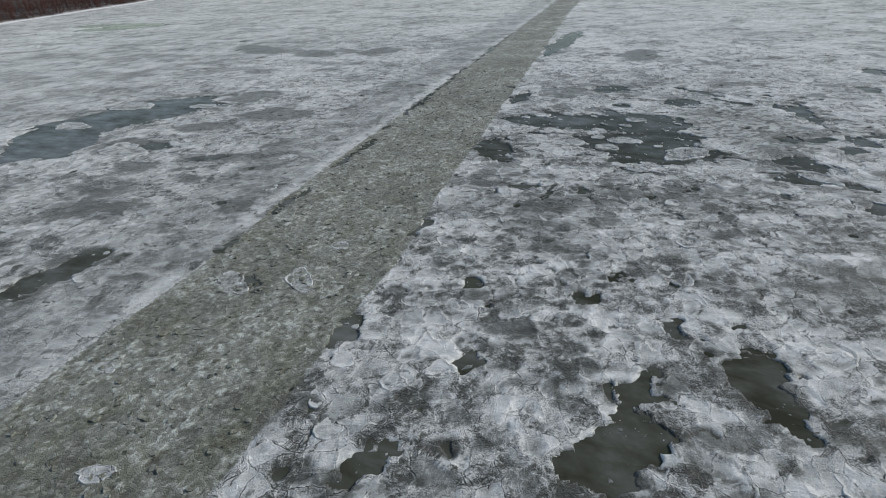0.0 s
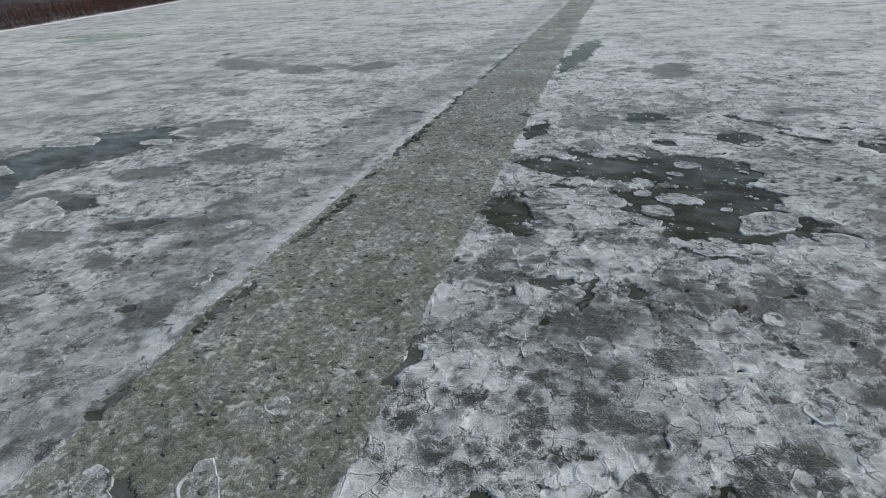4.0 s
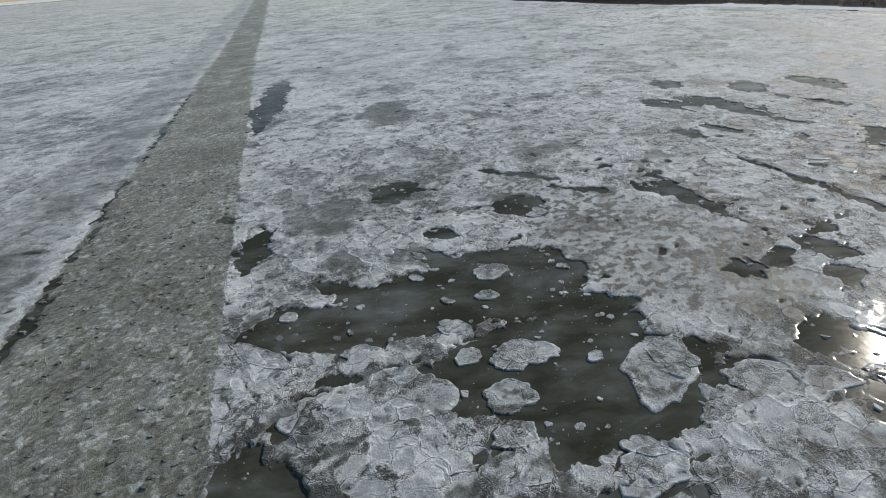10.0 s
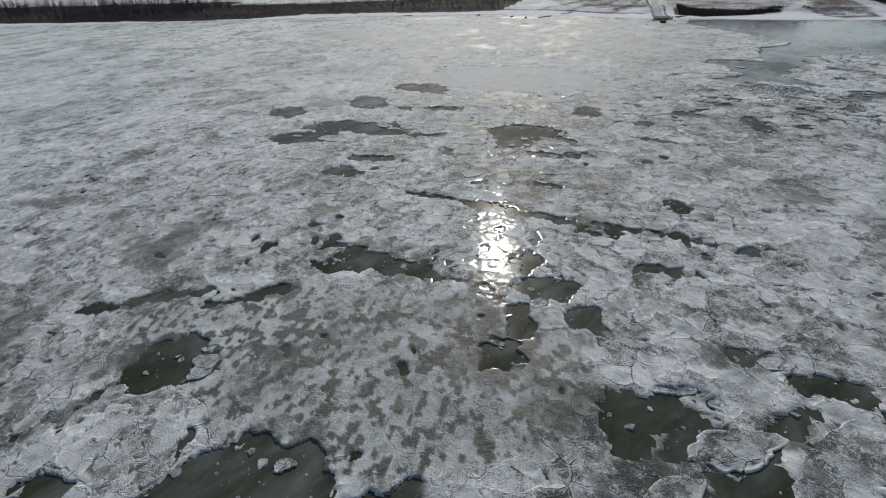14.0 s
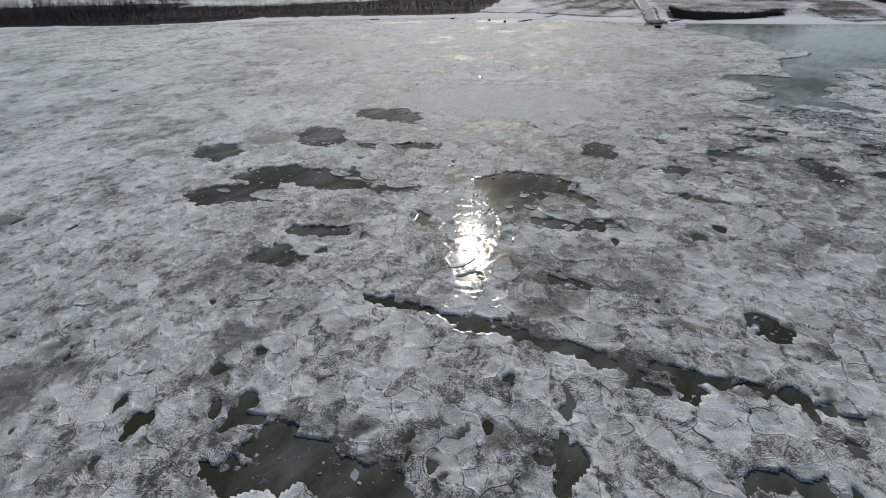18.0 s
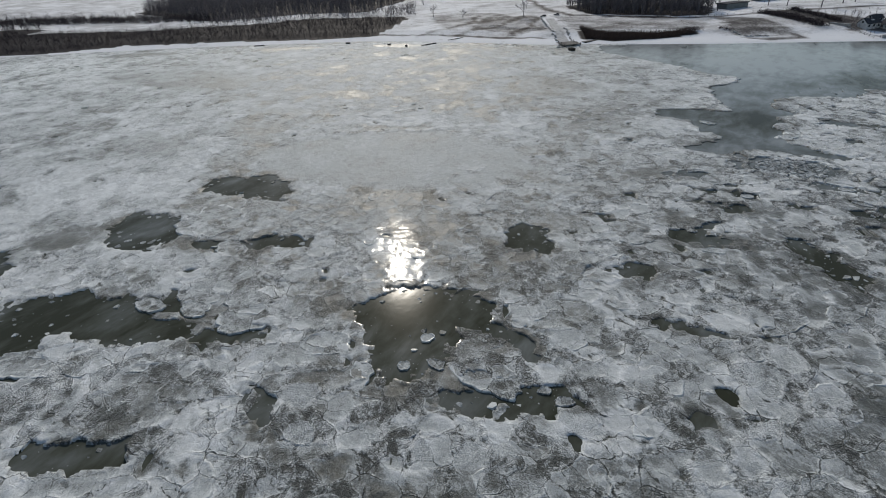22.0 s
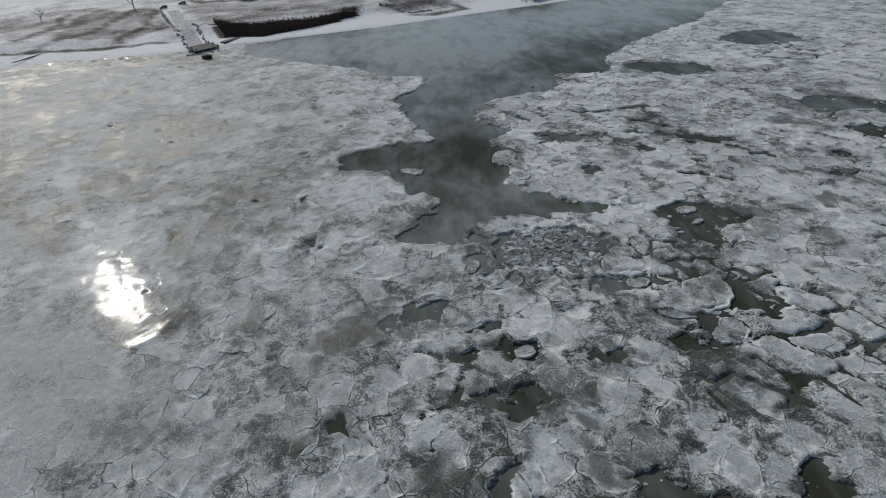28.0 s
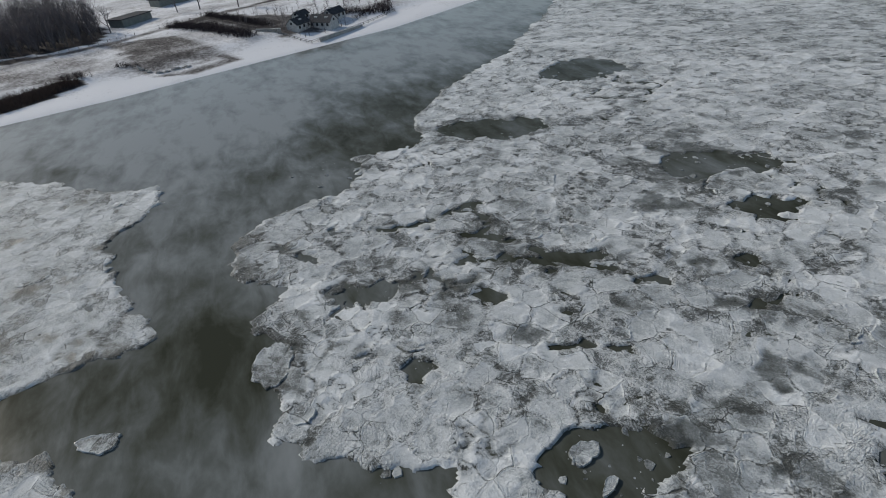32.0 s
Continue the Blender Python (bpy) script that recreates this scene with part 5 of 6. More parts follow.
# ---- single floes ----
def floe_mesh(a, b, seed, piece="floe"):
    """A floe: uneven outline, raised frosted rim, pitted middle, sides down into the water."""
    rnd = random.Random(seed)
    n = 64 if max(a, b) > 3 else 40 if max(a, b) > 1.2 else 22
    ph = [rnd.uniform(0, 6.28) for _ in range(7)]
    amp = [rnd.uniform(0.03, 0.12), rnd.uniform(0.03, 0.11), rnd.uniform(0.02, 0.08), 0.045, 0.04, 0.03, 0.02]
    freq = (2, 3, 4, 6, 9, 13, 19)
    top = 0.09 + 0.04 * rnd.random()
    pits = rnd.random()
    rings = np.concatenate([np.linspace(0, 0.85, 12 if max(a, b) > 1.2 else 5), [0.91, 0.96, 1.0, 1.015]])
    th = np.linspace(0, 2 * math.pi, n, endpoint=False)
    wave = sum(m * np.sin(f * th + p) for m, f, p in zip(amp, freq, ph))
    R, T = np.meshgrid(rings, th, indexing="ij")
    rr = R * (1 + wave[None, :] * np.minimum(1, R * 1.2))
    X, Y = a * rr * np.cos(T), b * rr * np.sin(T)
    grain, mid = fbm(X / 0.6 + seed, Y / 0.6, 201, 3) - 0.5, fbm(X / 1.6 + seed, Y / 1.6, 203, 3) - 0.5
    rim = np.exp(-((R - 0.94) / 0.07) ** 2)
    pit = smooth(0.12, 0.2, mid + 0.12 * pits - 0.06) * (R < 0.85) * (b > 0.9)
    snow = 0.46 + 0.18 * rim + 0.5 * grain + 0.45 * mid - 0.4 * pit
    Z = top + 0.03 * rim + 0.06 * grain * (R > 0) + 0.04 * mid - 0.05 * pit
    Z[-2], Z[-1] = Z[-2] - 0.05, -0.45
    snow[0] = snow[0].mean()
    Z[0] = Z[0].mean()
    i, k = np.meshgrid(np.arange(len(rings) - 1), np.arange(n), indexing="ij")
    q = np.stack([i * n + k, (i + 1) * n + k, (i + 1) * n + (k + 1) % n, i * n + (k + 1) % n], -1).reshape(-1, 4)
    ring = np.repeat(np.arange(len(rings) - 1), n)
    if piece != "floe":
        q = q[(ring < len(rings) - 5) == (piece == "body")]
    return mesh_from("ice_floe", np.stack([X, Y, Z], -1).reshape(-1, 3), q, ICE, snow=np.clip(snow, 0, 1), rub=0.35 + 0.5 * rim, crev=0.5 + 0 * R)


def floe_label(a, b):
    big = "large" if a > 3 else "small" if a < 1.2 else "mid-sized"
    form = "long" if a > 1.8 * b else "round"
    return f"{big} {form} grey ice floe with frosted rim in open water"


for i, (x, y, a, b, turn) in enumerate(FLOES):
    split = a > 1.0
    f = new("ice_floe", floe_mesh(a, b, 500 + i, "body" if split else "floe"))
    f.matrix_world = pose(x, y, 0, 0, 0, turn)
    if split:
        edge_ring = new("frosted_rim", floe_mesh(a, b, 500 + i, "rim"))
        edge_ring.parent = f
        edge_ring["label"] = "raised white frosted rim"
    tagged(f, floe_label(a, b), "ice floe", "ice floes on the river")


# ---- loose fragments in the holes, lumps on the ship's track ----
def lump_field(name, places, mat, seed, flat=0.5):
    """Many angular lumps of ice as one mesh; places: x, y, z, size."""
    rnd = np.random.RandomState(seed)
    places = np.asarray(places)
    m, n = len(places), 6
    th = np.linspace(0, 2 * math.pi, n, endpoint=False)[None, :] + rnd.uniform(0, 6.28, (m, 1)) + rnd.uniform(-0.3, 0.3, (m, n))
    r = places[:, 3:4] * rnd.uniform(0.65, 1.15, (m, n))
    low = np.stack([places[:, :1] + r * np.cos(th), places[:, 1:2] + r * np.sin(th), places[:, 2:3] - 0.08 + 0 * r], -1)
    tilt = rnd.uniform(-0.25, 0.25, (m, 2, 1))
    hgt = flat * places[:, 3:4] * rnd.uniform(0.4, 0.9, (m, 1))
    up = low.copy()
    up[..., :2] = places[:, None, :2] + (low[..., :2] - places[:, None, :2]) * 0.8
    up[..., 2] = places[:, 2:3] + hgt + tilt[:, 0] * r * np.cos(th) + tilt[:, 1] * r * np.sin(th)
    V = np.concatenate([low, up], 1).reshape(-1, 3)
    base = np.arange(m)[:, None, None] * 2 * n
    k = np.arange(n)
    side = np.stack([k, (k + 1) % n, n + (k + 1) % n, n + k], 1)
    cap = np.array([[n, n + 1, n + 2, n + 3], [n, n + 3, n + 4, n + 5]])
    Q = (base + np.concatenate([side, cap])[None]).reshape(-1, 4)
    tone = np.repeat(0.38 + 0.22 * rnd.uniform(-1, 1, m), 2 * n)
    me = mesh_from(name, V, Q, mat, snow=tone, rub=0 * tone + 0.3, crev=0 * tone + 1)
    me.polygons.foreach_set("use_smooth", np.zeros(len(Q), dtype=bool))
    return new(name, me)


rnd = np.random.RandomState(7)
bits = []
for px, py, a, b, c, s, *_ in POOLS:
    if a < 1.0 or px < -60:
        continue
    for _ in range(int(min(26, 3 + a * b * 0.9))):
        r, th = rnd.uniform() ** 0.3 * 1.05, rnd.uniform(0, 6.28)
        u, v = a * r * math.cos(th), b * r * math.sin(th)
        bits.append((px + u * c - v * s, py + u * s + v * c, 0.0, 0.06 + 0.5 * rnd.uniform() ** 5))
for _ in range(900):
    r, th = rnd.uniform() ** 0.5, rnd.uniform(0, 6.28)
    bits.append((152.5 + 4.6 * r * math.cos(th), 44.6 + 4.4 * r * math.sin(th), 0.0, 0.10 + 0.50 * rnd.uniform() ** 3))
tagged(lump_field("ice_fragments", bits, ICE, 3, 0.14), "small broken ice fragments drifting in the dark holes", "ice fragments", kind="stuff")
bits = []
for _ in range(5200):
    y = 15 + 150 * rnd.uniform() ** 1.2
    k = rnd.uniform(0.03, 0.97)
    x = np.interp(y, TRACK_Y, TRACK_L) * (1 - k) + np.interp(y, TRACK_Y, TRACK_R) * k
    bits.append((x, y, 0.05, 0.08 + 0.34 * rnd.uniform() ** 4))
tagged(lump_field("brash_lumps", bits, BRASH, 4), "olive-grey lumps of crushed ice on the ship track", "brash ice", kind="stuff")


# ---- the far bank ----
def z_at(x, y):
    return float(land_height(np.array([x], dtype=float), np.array([y], dtype=float))[0][0])


def tube(bm, a, b, ra, rb, sides=4):
    """A tapered stick from a to b."""
    a, b = Vector(a), Vector(b)
    d = (b - a).normalized()
    u = d.orthogonal().normalized()
    v = d.cross(u)
    rings = []
    for p, r in ((a, ra), (b, rb)):
        rings.append([bm.verts.new(p + r * (math.cos(6.2832 * k / sides) * u + math.sin(6.2832 * k / sides) * v)) for k in range(sides)])
    for k in range(sides):
        bm.faces.new((rings[0][k], rings[0][(k + 1) % sides], rings[1][(k + 1) % sides], rings[1][k]))
    return b


def done(name, bm, mat):
    me = bpy.data.meshes.new(name)
    bm.normal_update()
    bm.to_mesh(me)
    bm.free()
    me.materials.append(mat)
    return me


def part(name, bm, mat, parent, label=""):
    ob = new(name, done(name, bm, mat))
    ob.parent = parent
    if label:
        ob["label"] = label
    return ob


def box(bm, x0, x1, y0, y1, z0, z1, bevel=0.0):
    made = bmesh.ops.create_cube(bm, size=1.0, matrix=Matrix.Translation(((x0 + x1) / 2, (y0 + y1) / 2, (z0 + z1) / 2)) @ Matrix.Diagonal((x1 - x0, y1 - y0, z1 - z0, 1)))
    if bevel:
        bmesh.ops.bevel(bm, geom=list({e for v in made["verts"] for e in v.link_edges}), offset=bevel, segments=1, affect="EDGES")


def thing(name, x, y, turn=0.0, z=None):
    e = new(name)
    e.matrix_world = pose(x, y, z_at(x, y) if z is None else z, 0, 0, turn)
    return e


def branches(rnd, start, way, length, radius, depth, wood, twigs):
    """A limb that forks into thinner ones."""
    end = start + way * length
    tube(wood if depth > 1 else twigs, start, end, radius, radius * 0.6, 5 if depth > 2 else 3)
    if depth == 0:
        return
    for _ in range(rnd.choice((3, 3, 4)) if depth > 1 else 4):
        k = rnd.uniform(0.45, 1.0)
        side = Vector((rnd.uniform(-1, 1), rnd.uniform(-1, 1), rnd.uniform(-0.2, 0.7))).normalized()
        branches(rnd, start + way * length * k, (way * 0.75 + side * 0.75).normalized(), length * rnd.uniform(0.5, 0.72), radius * 0.5, depth - 1, wood, twigs)


def bare_tree(height, seed, spread=1.0):
    rnd = random.Random(seed)
    tree = new("bare_tree")
    wood, twigs = bmesh.new(), bmesh.new()
    top = tube(wood, (0, 0, -0.3), (0.1, 0.05, height * 0.28), 0.022 * height, 0.016 * height, 6)
    for _ in range(5):
        way = Vector((rnd.uniform(-1, 1) * spread, rnd.uniform(-1, 1) * spread, rnd.uniform(0.8, 1.6))).normalized()
        branches(rnd, top * rnd.uniform(0.6, 1.0), way, height * rnd.uniform(0.28, 0.38), 0.010 * height, 3, wood, twigs)
    part("trunk", wood, BARK, tree)
    part("crown", twigs, BARK, tree, "fine leafless twigs")
    return tree


def wood_mesh(name, places, mat, seed, twigs=26, thin=0.045, low=0.0):
    """Bare trees or shrubs in their hundreds as one mesh of thin sticks; places: x, y, z, height, spread. low: where the crown begins."""
    rnd = np.random.RandomState(seed)
    P = np.asarray(places)
    m = len(P)
    k = low + (0.9 - low) * rnd.uniform(0.0, 1.0, (m, twigs)) ** 1.2
    k[:, 0] = 0
    th = rnd.uniform(0, 6.283, (m, twigs))
    bell = np.sin(np.clip((k - low) / (1.02 - low), 0.12, 1) * 3.0) if low else 1.0
    out = P[:, 4:5] * rnd.uniform(0.3, 1.0, (m, twigs)) * bell
    out[:, 0] *= 0.1
    rise = P[:, 3:4] * rnd.uniform(0.08, 0.28, (m, twigs)) if low else P[:, 3:4] * rnd.uniform(0.2, 0.5, (m, twigs))
    rise[:, 0] = P[:, 3] * 0.95
    # twigs leave from points spread about the stem, not from one line
    sx, sy = out * 0.45 * np.cos(th), out * 0.45 * np.sin(th)
    sx[:, 0], sy[:, 0] = 0, 0
    start = np.stack([P[:, :1] + sx, P[:, 1:2] + sy, P[:, 2:3] + k * P[:, 3:4]], -1)
    turn = th + rnd.uniform(-1.1, 1.1, (m, twigs))
    end = start + np.stack([0.6 * out * np.cos(turn), 0.6 * out * np.sin(turn), np.minimum(rise, P[:, 3:4] * 1.04 - k * P[:, 3:4])], -1)
    wide = (0.006 * P[:, 3:4] + thin) * (1 - 0.5 * k) * rnd.uniform(0.5, 1.1, (m, twigs))
    wide[:, 0] = 0.010 * P[:, 3] + 0.03
    ang = th + 1.57 + rnd.uniform(-0.6, 0.6, (m, twigs))
    off = np.stack([wide * np.cos(ang), wide * np.sin(ang), 0 * wide], -1)
    up = np.stack([0 * wide, 0 * wide, wide], -1)
    V = np.stack([start - off, start + off, start + up, end], 2).reshape(-1, 3)
    b = np.arange(m * twigs)[:, None] * 4
    Q = np.concatenate([b + np.array([[0, 1, 3]]), b + np.array([[1, 2, 3]]), b + np.array([[2, 0, 3]])])
    return new(name, mesh_from(name, V, Q, mat))


def scatter(area, count, seed, height, spread):
    rnd = np.random.RandomState(seed)
    xs, ys = [p[0] for p in area], [p[1] for p in area]
    X, Y = rnd.uniform(min(xs), max(xs), count * 4), rnd.uniform(min(ys), max(ys), count * 4)
    keep = np.nonzero(in_poly(X, Y, *area))[0][:count]
    X, Y = X[keep], Y[keep]
    Z = land_height(X, Y)[0] - 0.1
    H = rnd.uniform(height[0], height[1], len(X))
    return np.stack([X, Y, Z, H, H * spread * rnd.uniform(0.7, 1.2, len(X))], 1)


STRIP_AREA = ((350, 118), (364, 165), (352, 215), (374, 235), (382, 180), (376, 140), (395, 122))
tagged(wood_mesh("brush_thicket", np.concatenate([scatter(BRUSH_AREA, 9000, 21, (1.0, 2.3), 0.55), scatter(BRUSH_AREA, 900, 46, (2.2, 4.4), 0.45)]), BRUSH, 31, 11, 0.03), "dense dark leafless brush along the river bank", "brush", kind="stuff")
tagged(wood_mesh("bare_wood", np.concatenate([scatter(WOOD_AREA, 3300, 22, (6, 10.5), 0.34), scatter(STRIP_AREA, 620, 47, (0.8, 4.2), 0.45)]), BARK, 32, 56, 0.03, 0.1), "dense dark leafless wood behind the snowy bank", "woods", kind="stuff")
tagged(wood_mesh("tree_belt", np.concatenate([scatter(BAND_AREA, 2200, 23, (1.6, 3.2), 0.5), scatter(BAND_AREA, 90, 24, (4, 7), 0.5)]), BRUSH, 33, 26, 0.03), "dark belt of shrubs and bare trees", "woods", kind="stuff")
tagged(wood_mesh("tree_clump", scatter(CLUMP_AREA, 520, 25, (7, 10.5), 0.32), BARK, 34, 70, 0.03, 0.1), "dense clump of tall bare trees beside the road", "woods", kind="stuff")
tagged(wood_mesh("reed_bed", scatter(REED_AREA, 3600, 26, (0.8, 1.6), 0.35), REED, 35, 9, 0.03), "dark brown dry reeds along the shore", "reeds", kind="stuff")
tagged(wood_mesh("shore_wood", np.concatenate([scatter(SHORE_WOOD, 1500, 51, (5, 10), 0.36), scatter(SHORE_WOOD, 1500, 52, (1.5, 3), 0.5)]), BRUSH, 53, 34, 0.045, 0.02), "dark leafless wood close along the river shore", "woods", kind="stuff")
LEFT_AREA = ((-317, 300), (-316, 640), (-328, 840), (-345, 1800), (-420, 1800), (-380, 300))
tagged(wood_mesh("far_wood", np.concatenate([scatter(LEFT_AREA, 3600, 27, (9, 15), 0.3), scatter(((-317, 330), (-316, 640), (-328, 840), (-338, 840), (-328, 330)), 900, 28, (2, 4), 0.5)]), RED_BRUSH, 36, 34, 0.05, 0.1), "reddish-brown leafless wood on the opposite bank", "woods", kind="stuff")
FAR_AREA = ((420, 130), (470, 40), (430, -20), (380, -60), (345, -75), (360, -140), (520, -140), (560, 120))
tagged(wood_mesh("scattered_trees", np.concatenate([scatter(FAR_AREA, 330, 29, (4, 9), 0.36), scatter(FAR_AREA, 260, 30, (1.2, 3), 0.5)]), BARK, 37, 70, 0.02, 0.25), "scattered bare trees over the snowy fields", "woods", kind="stuff")

# single bare trees on the slope and round the yard
kinds = [bare_tree(6.5, 41), bare_tree(8.5, 42), bare_tree(5.0, 43, 1.4), bare_tree(10.0, 44, 0.7)]
spots = ((341.5, 108.8, 0), (330.4, 95.0, 2), (321.4, 69.4, 1), (333.4, 44.6, 0), (419.6, 111.3, 3), (404.9, 119.9, 3), (417.2, 75.1, 3), (313.8, 2.4, 1), (308.3, -3.6, 1), (302.7, -38.6, 3), (312.7, -52.0, 3), (314.2, -57.3, 3), (297.2, -68.7, 3), (317.0, -26.3, 1), (313.6, -31.8, 1), (352, 66, 2))
says = ("slender bare tree on the snowy slope", "bare tree with forking limbs beside the track", "low spreading bare tree on the snowy slope", "tall narrow bare tree over snowy ground")
for i, (x, y, k) in enumerate(spots):
    m = pose(x, y, z_at(x, y), 0, 0, 67 * i)
    if i < 4 and k == (0, 2, 1, 3)[i]:
        t = kinds[k]
        t.matrix_world = m
    else:
        t = copy_thing(kinds[k], m)
    tagged(t, says[k], "tree", "bare trees")
kinds[3].matrix_world = pose(392, 118, z_at(392, 118))
tagged(kinds[3], says[3], "tree", "bare trees")


def gable_house(name, x, y, turn, length, width, wall_h, roof_h, dormers=0):
    """A white house with a dark pitched roof; the ridge runs along its own x."""
    h = thing(name, x, y, turn)
    bm = bmesh.new()
    box(bm, -length / 2, length / 2, -width / 2, width / 2, -0.6, wall_h, 0.02)
    part("wall", bm, WALL_WHITE, h)
    for sx in (-1, 1):
        bm = bmesh.new()
        vs = [bm.verts.new((sx * (length / 2 - d), yy, zz)) for d in (0, 0.25) for yy, zz in ((-width / 2, wall_h), (width / 2, wall_h), (0, wall_h + roof_h))]
        for f in ((0, 1, 2), (3, 5, 4), (0, 3, 4, 1), (1, 4, 5, 2), (2, 5, 3, 0)):
            bm.faces.new([vs[i] for i in f])
        part("gable", bm, WALL_WHITE, h)
    for sy in (-1, 1):
        bm = bmesh.new()
        e, t = 0.2, 0.09
        yo, zo = sy * (width / 2 + e), wall_h - e * roof_h / (width / 2)
        vs = [bm.verts.new((xx, yy, zz + dz)) for dz in (0.02, t) for xx, yy, zz in ((-length / 2 - e, yo, zo), (length / 2 + e, yo, zo), (length / 2 + e, 0, wall_h + roof_h), (-length / 2 - e, 0, wall_h + roof_h))]
        for f in ((0, 1, 2, 3), (7, 6, 5, 4), (0, 4, 5, 1), (1, 5, 6, 2), (2, 6, 7, 3), (3, 7, 4, 0)):
            bm.faces.new([vs[i] for i in f])
        roof = part("roof", bm, ROOF_DARK, h)
        for i in range(dormers):
            bm = bmesh.new()
            dx = (i - (dormers - 1) / 2) * length / max(dormers, 1)
            yy = sy * width * 0.27
            box(bm, dx - 0.45, dx + 0.45, min(yy, sy * 0.1), max(yy, sy * 0.1), wall_h + 0.15, wall_h + roof_h * 0.75, 0.02)
            part("dormer", bm, WALL_WHITE, roof)
    count = max(2, int(length / 1.5))
    for sy in (-1, 1):
        for i in range(count):
            wx_ = (i + 0.5) * length / count - length / 2
            if sy == -1 and i == count // 2:
                bm = bmesh.new()
                box(bm, wx_ - 0.27, wx_ + 0.27, sy * (width / 2) - 0.04, sy * (width / 2) + 0.04, 0.03, 1.15)
                part("door", bm, TIMBER, h)
                continue
            bm = bmesh.new()
            box(bm, wx_ - 0.34, wx_ + 0.34, sy * (width / 2) - 0.04, sy * (width / 2) + 0.04, 0.48, 1.2)
            w = part("window", bm, TIMBER, h)
            bm = bmesh.new()
            box(bm, wx_ - 0.28, wx_ + 0.28, sy * (width / 2) - 0.05, sy * (width / 2) + 0.05, 0.54, 1.14)
            part("pane", bm, PANE, w)
    for sx in (-1, 1):
        bm = bmesh.new()
        box(bm, sx * length / 2 - 0.06, sx * length / 2 + 0.06, -0.3, 0.3, wall_h + 0.05, wall_h + 0.6)
        w = part("window", bm, PANE, h)
    bm = bmesh.new()
    box(bm, length * 0.2 - 0.18, length * 0.2 + 0.18, -0.18, 0.18, wall_h + roof_h - 0.3, wall_h + roof_h + 0.3, 0.02)
    part("chimney", bm, STONE, h)
    return h


tagged(gable_house("house", 263.5, -32, 105, 5.0, 3.5, 1.45, 1.35, 1), "white gabled house with dark roof near the snowy shore", "house")
tagged(gable_house("house", 260.5, -37.5, 15, 6.4, 3.5, 1.45, 1.4, 2), "white house with dark dormered roof by the shore", "house")
tagged(gable_house("outbuilding", 270, -37.5, 105, 4, 2.6, 1.3, 0.9), "small white outbuilding with dark pitched roof", "outbuilding")


tagged(gable_house("house", 263, -43, 100, 5.0, 3.2, 1.4, 1.2, 0), "low white cottage with dark roof behind the shore fence", "house")


def shed(x, y, turn, length, width, height, label):
    s = thing("shed", x, y, turn)
    bm = bmesh.new()
    box(bm, -length / 2, length / 2, -width / 2, width / 2, -0.5, height, 0.02)
    part("wall", bm, METAL_GREY, s)
    bm = bmesh.new()
    box(bm, -length / 2 - 0.4, length / 2 + 0.4, -width / 2 - 0.4, width / 2 + 0.4, height + 0.002, height + 0.25, 0.04)
    part("roof", bm, ROOF_DARK, s)
    for i in range(3):
        bm = bmesh.new()
        cx = (i - 1) * length / 3
        box(bm, cx - length * 0.12, cx + length * 0.12, -width / 2 - 0.06, -width / 2 + 0.02, 0.0, height * 0.75)
        part("door", bm, ROOF_DARK, s, "dark double door")
    tagged(s, label, "shed")


shed(318, -13, 115, 11, 5, 1.75, "long grey-green sheet-metal shed with flat dark roof")
shed(336, -33, 100, 11, 5.5, 1.9, "dark flat-roofed shed among bare trees")


# the walled garden, fences and hedges round the houses
def hedge(points, width, height, seed, name, label):
    rnd = np.random.RandomState(seed)
    spots_ = []
    for (ax, ay), (bx, by) in zip(points, points[1:]):
        for _ in range(int(math.hypot(bx - ax, by - ay) * 7 * width)):
            k = rnd.uniform()
            x, y = ax + (bx - ax) * k + rnd.normal() * width * 0.4, ay + (by - ay) * k + rnd.normal() * width * 0.4
            hh = height * rnd.uniform(0.6, 1.15)
            spots_.append((x, y, z_at(x, y) - 0.1, hh, hh * 0.5))
    tagged(wood_mesh(name, spots_, BRUSH, seed, 14), label, "hedge", kind="stuff")


hedge(((297, -15), (285, -18.5), (267, -20.5)), 3.0, 1.7, 61, "hedge", "dark leafless hedge along the snowy garden")
hedge(((268, -42), (264, -48), (258, -56), (262, -60)), 2.4, 1.5, 62, "garden_shrubs", "dark leafless shrubs beside the white houses")
hedge(((301, -27), (288, -28), (274, -29)), 2.2, 1.3, 66, "hedge", "dark leafless hedge behind the garden beds")
hedge(((259, -47), (263, -57), (266, -66)), 1.2, 0.8, 67, "hedge", "low dark hedge in the snowy yard")
hedge(((275, 19), (272, 15)), 1.6, 1.3, 63, "shore_shrub", "low dark shrub heap on the shore")
hedge(((273, 9), (270, 6)), 1.4, 1.1, 64, "shore_shrub", "low dark shrub heap beside pale boulders")
hedge(((290, 64), (296, 74), (305, 84)), 3.0, 0.3, 65, "weeds", "dry weed stalks standing in the snow")


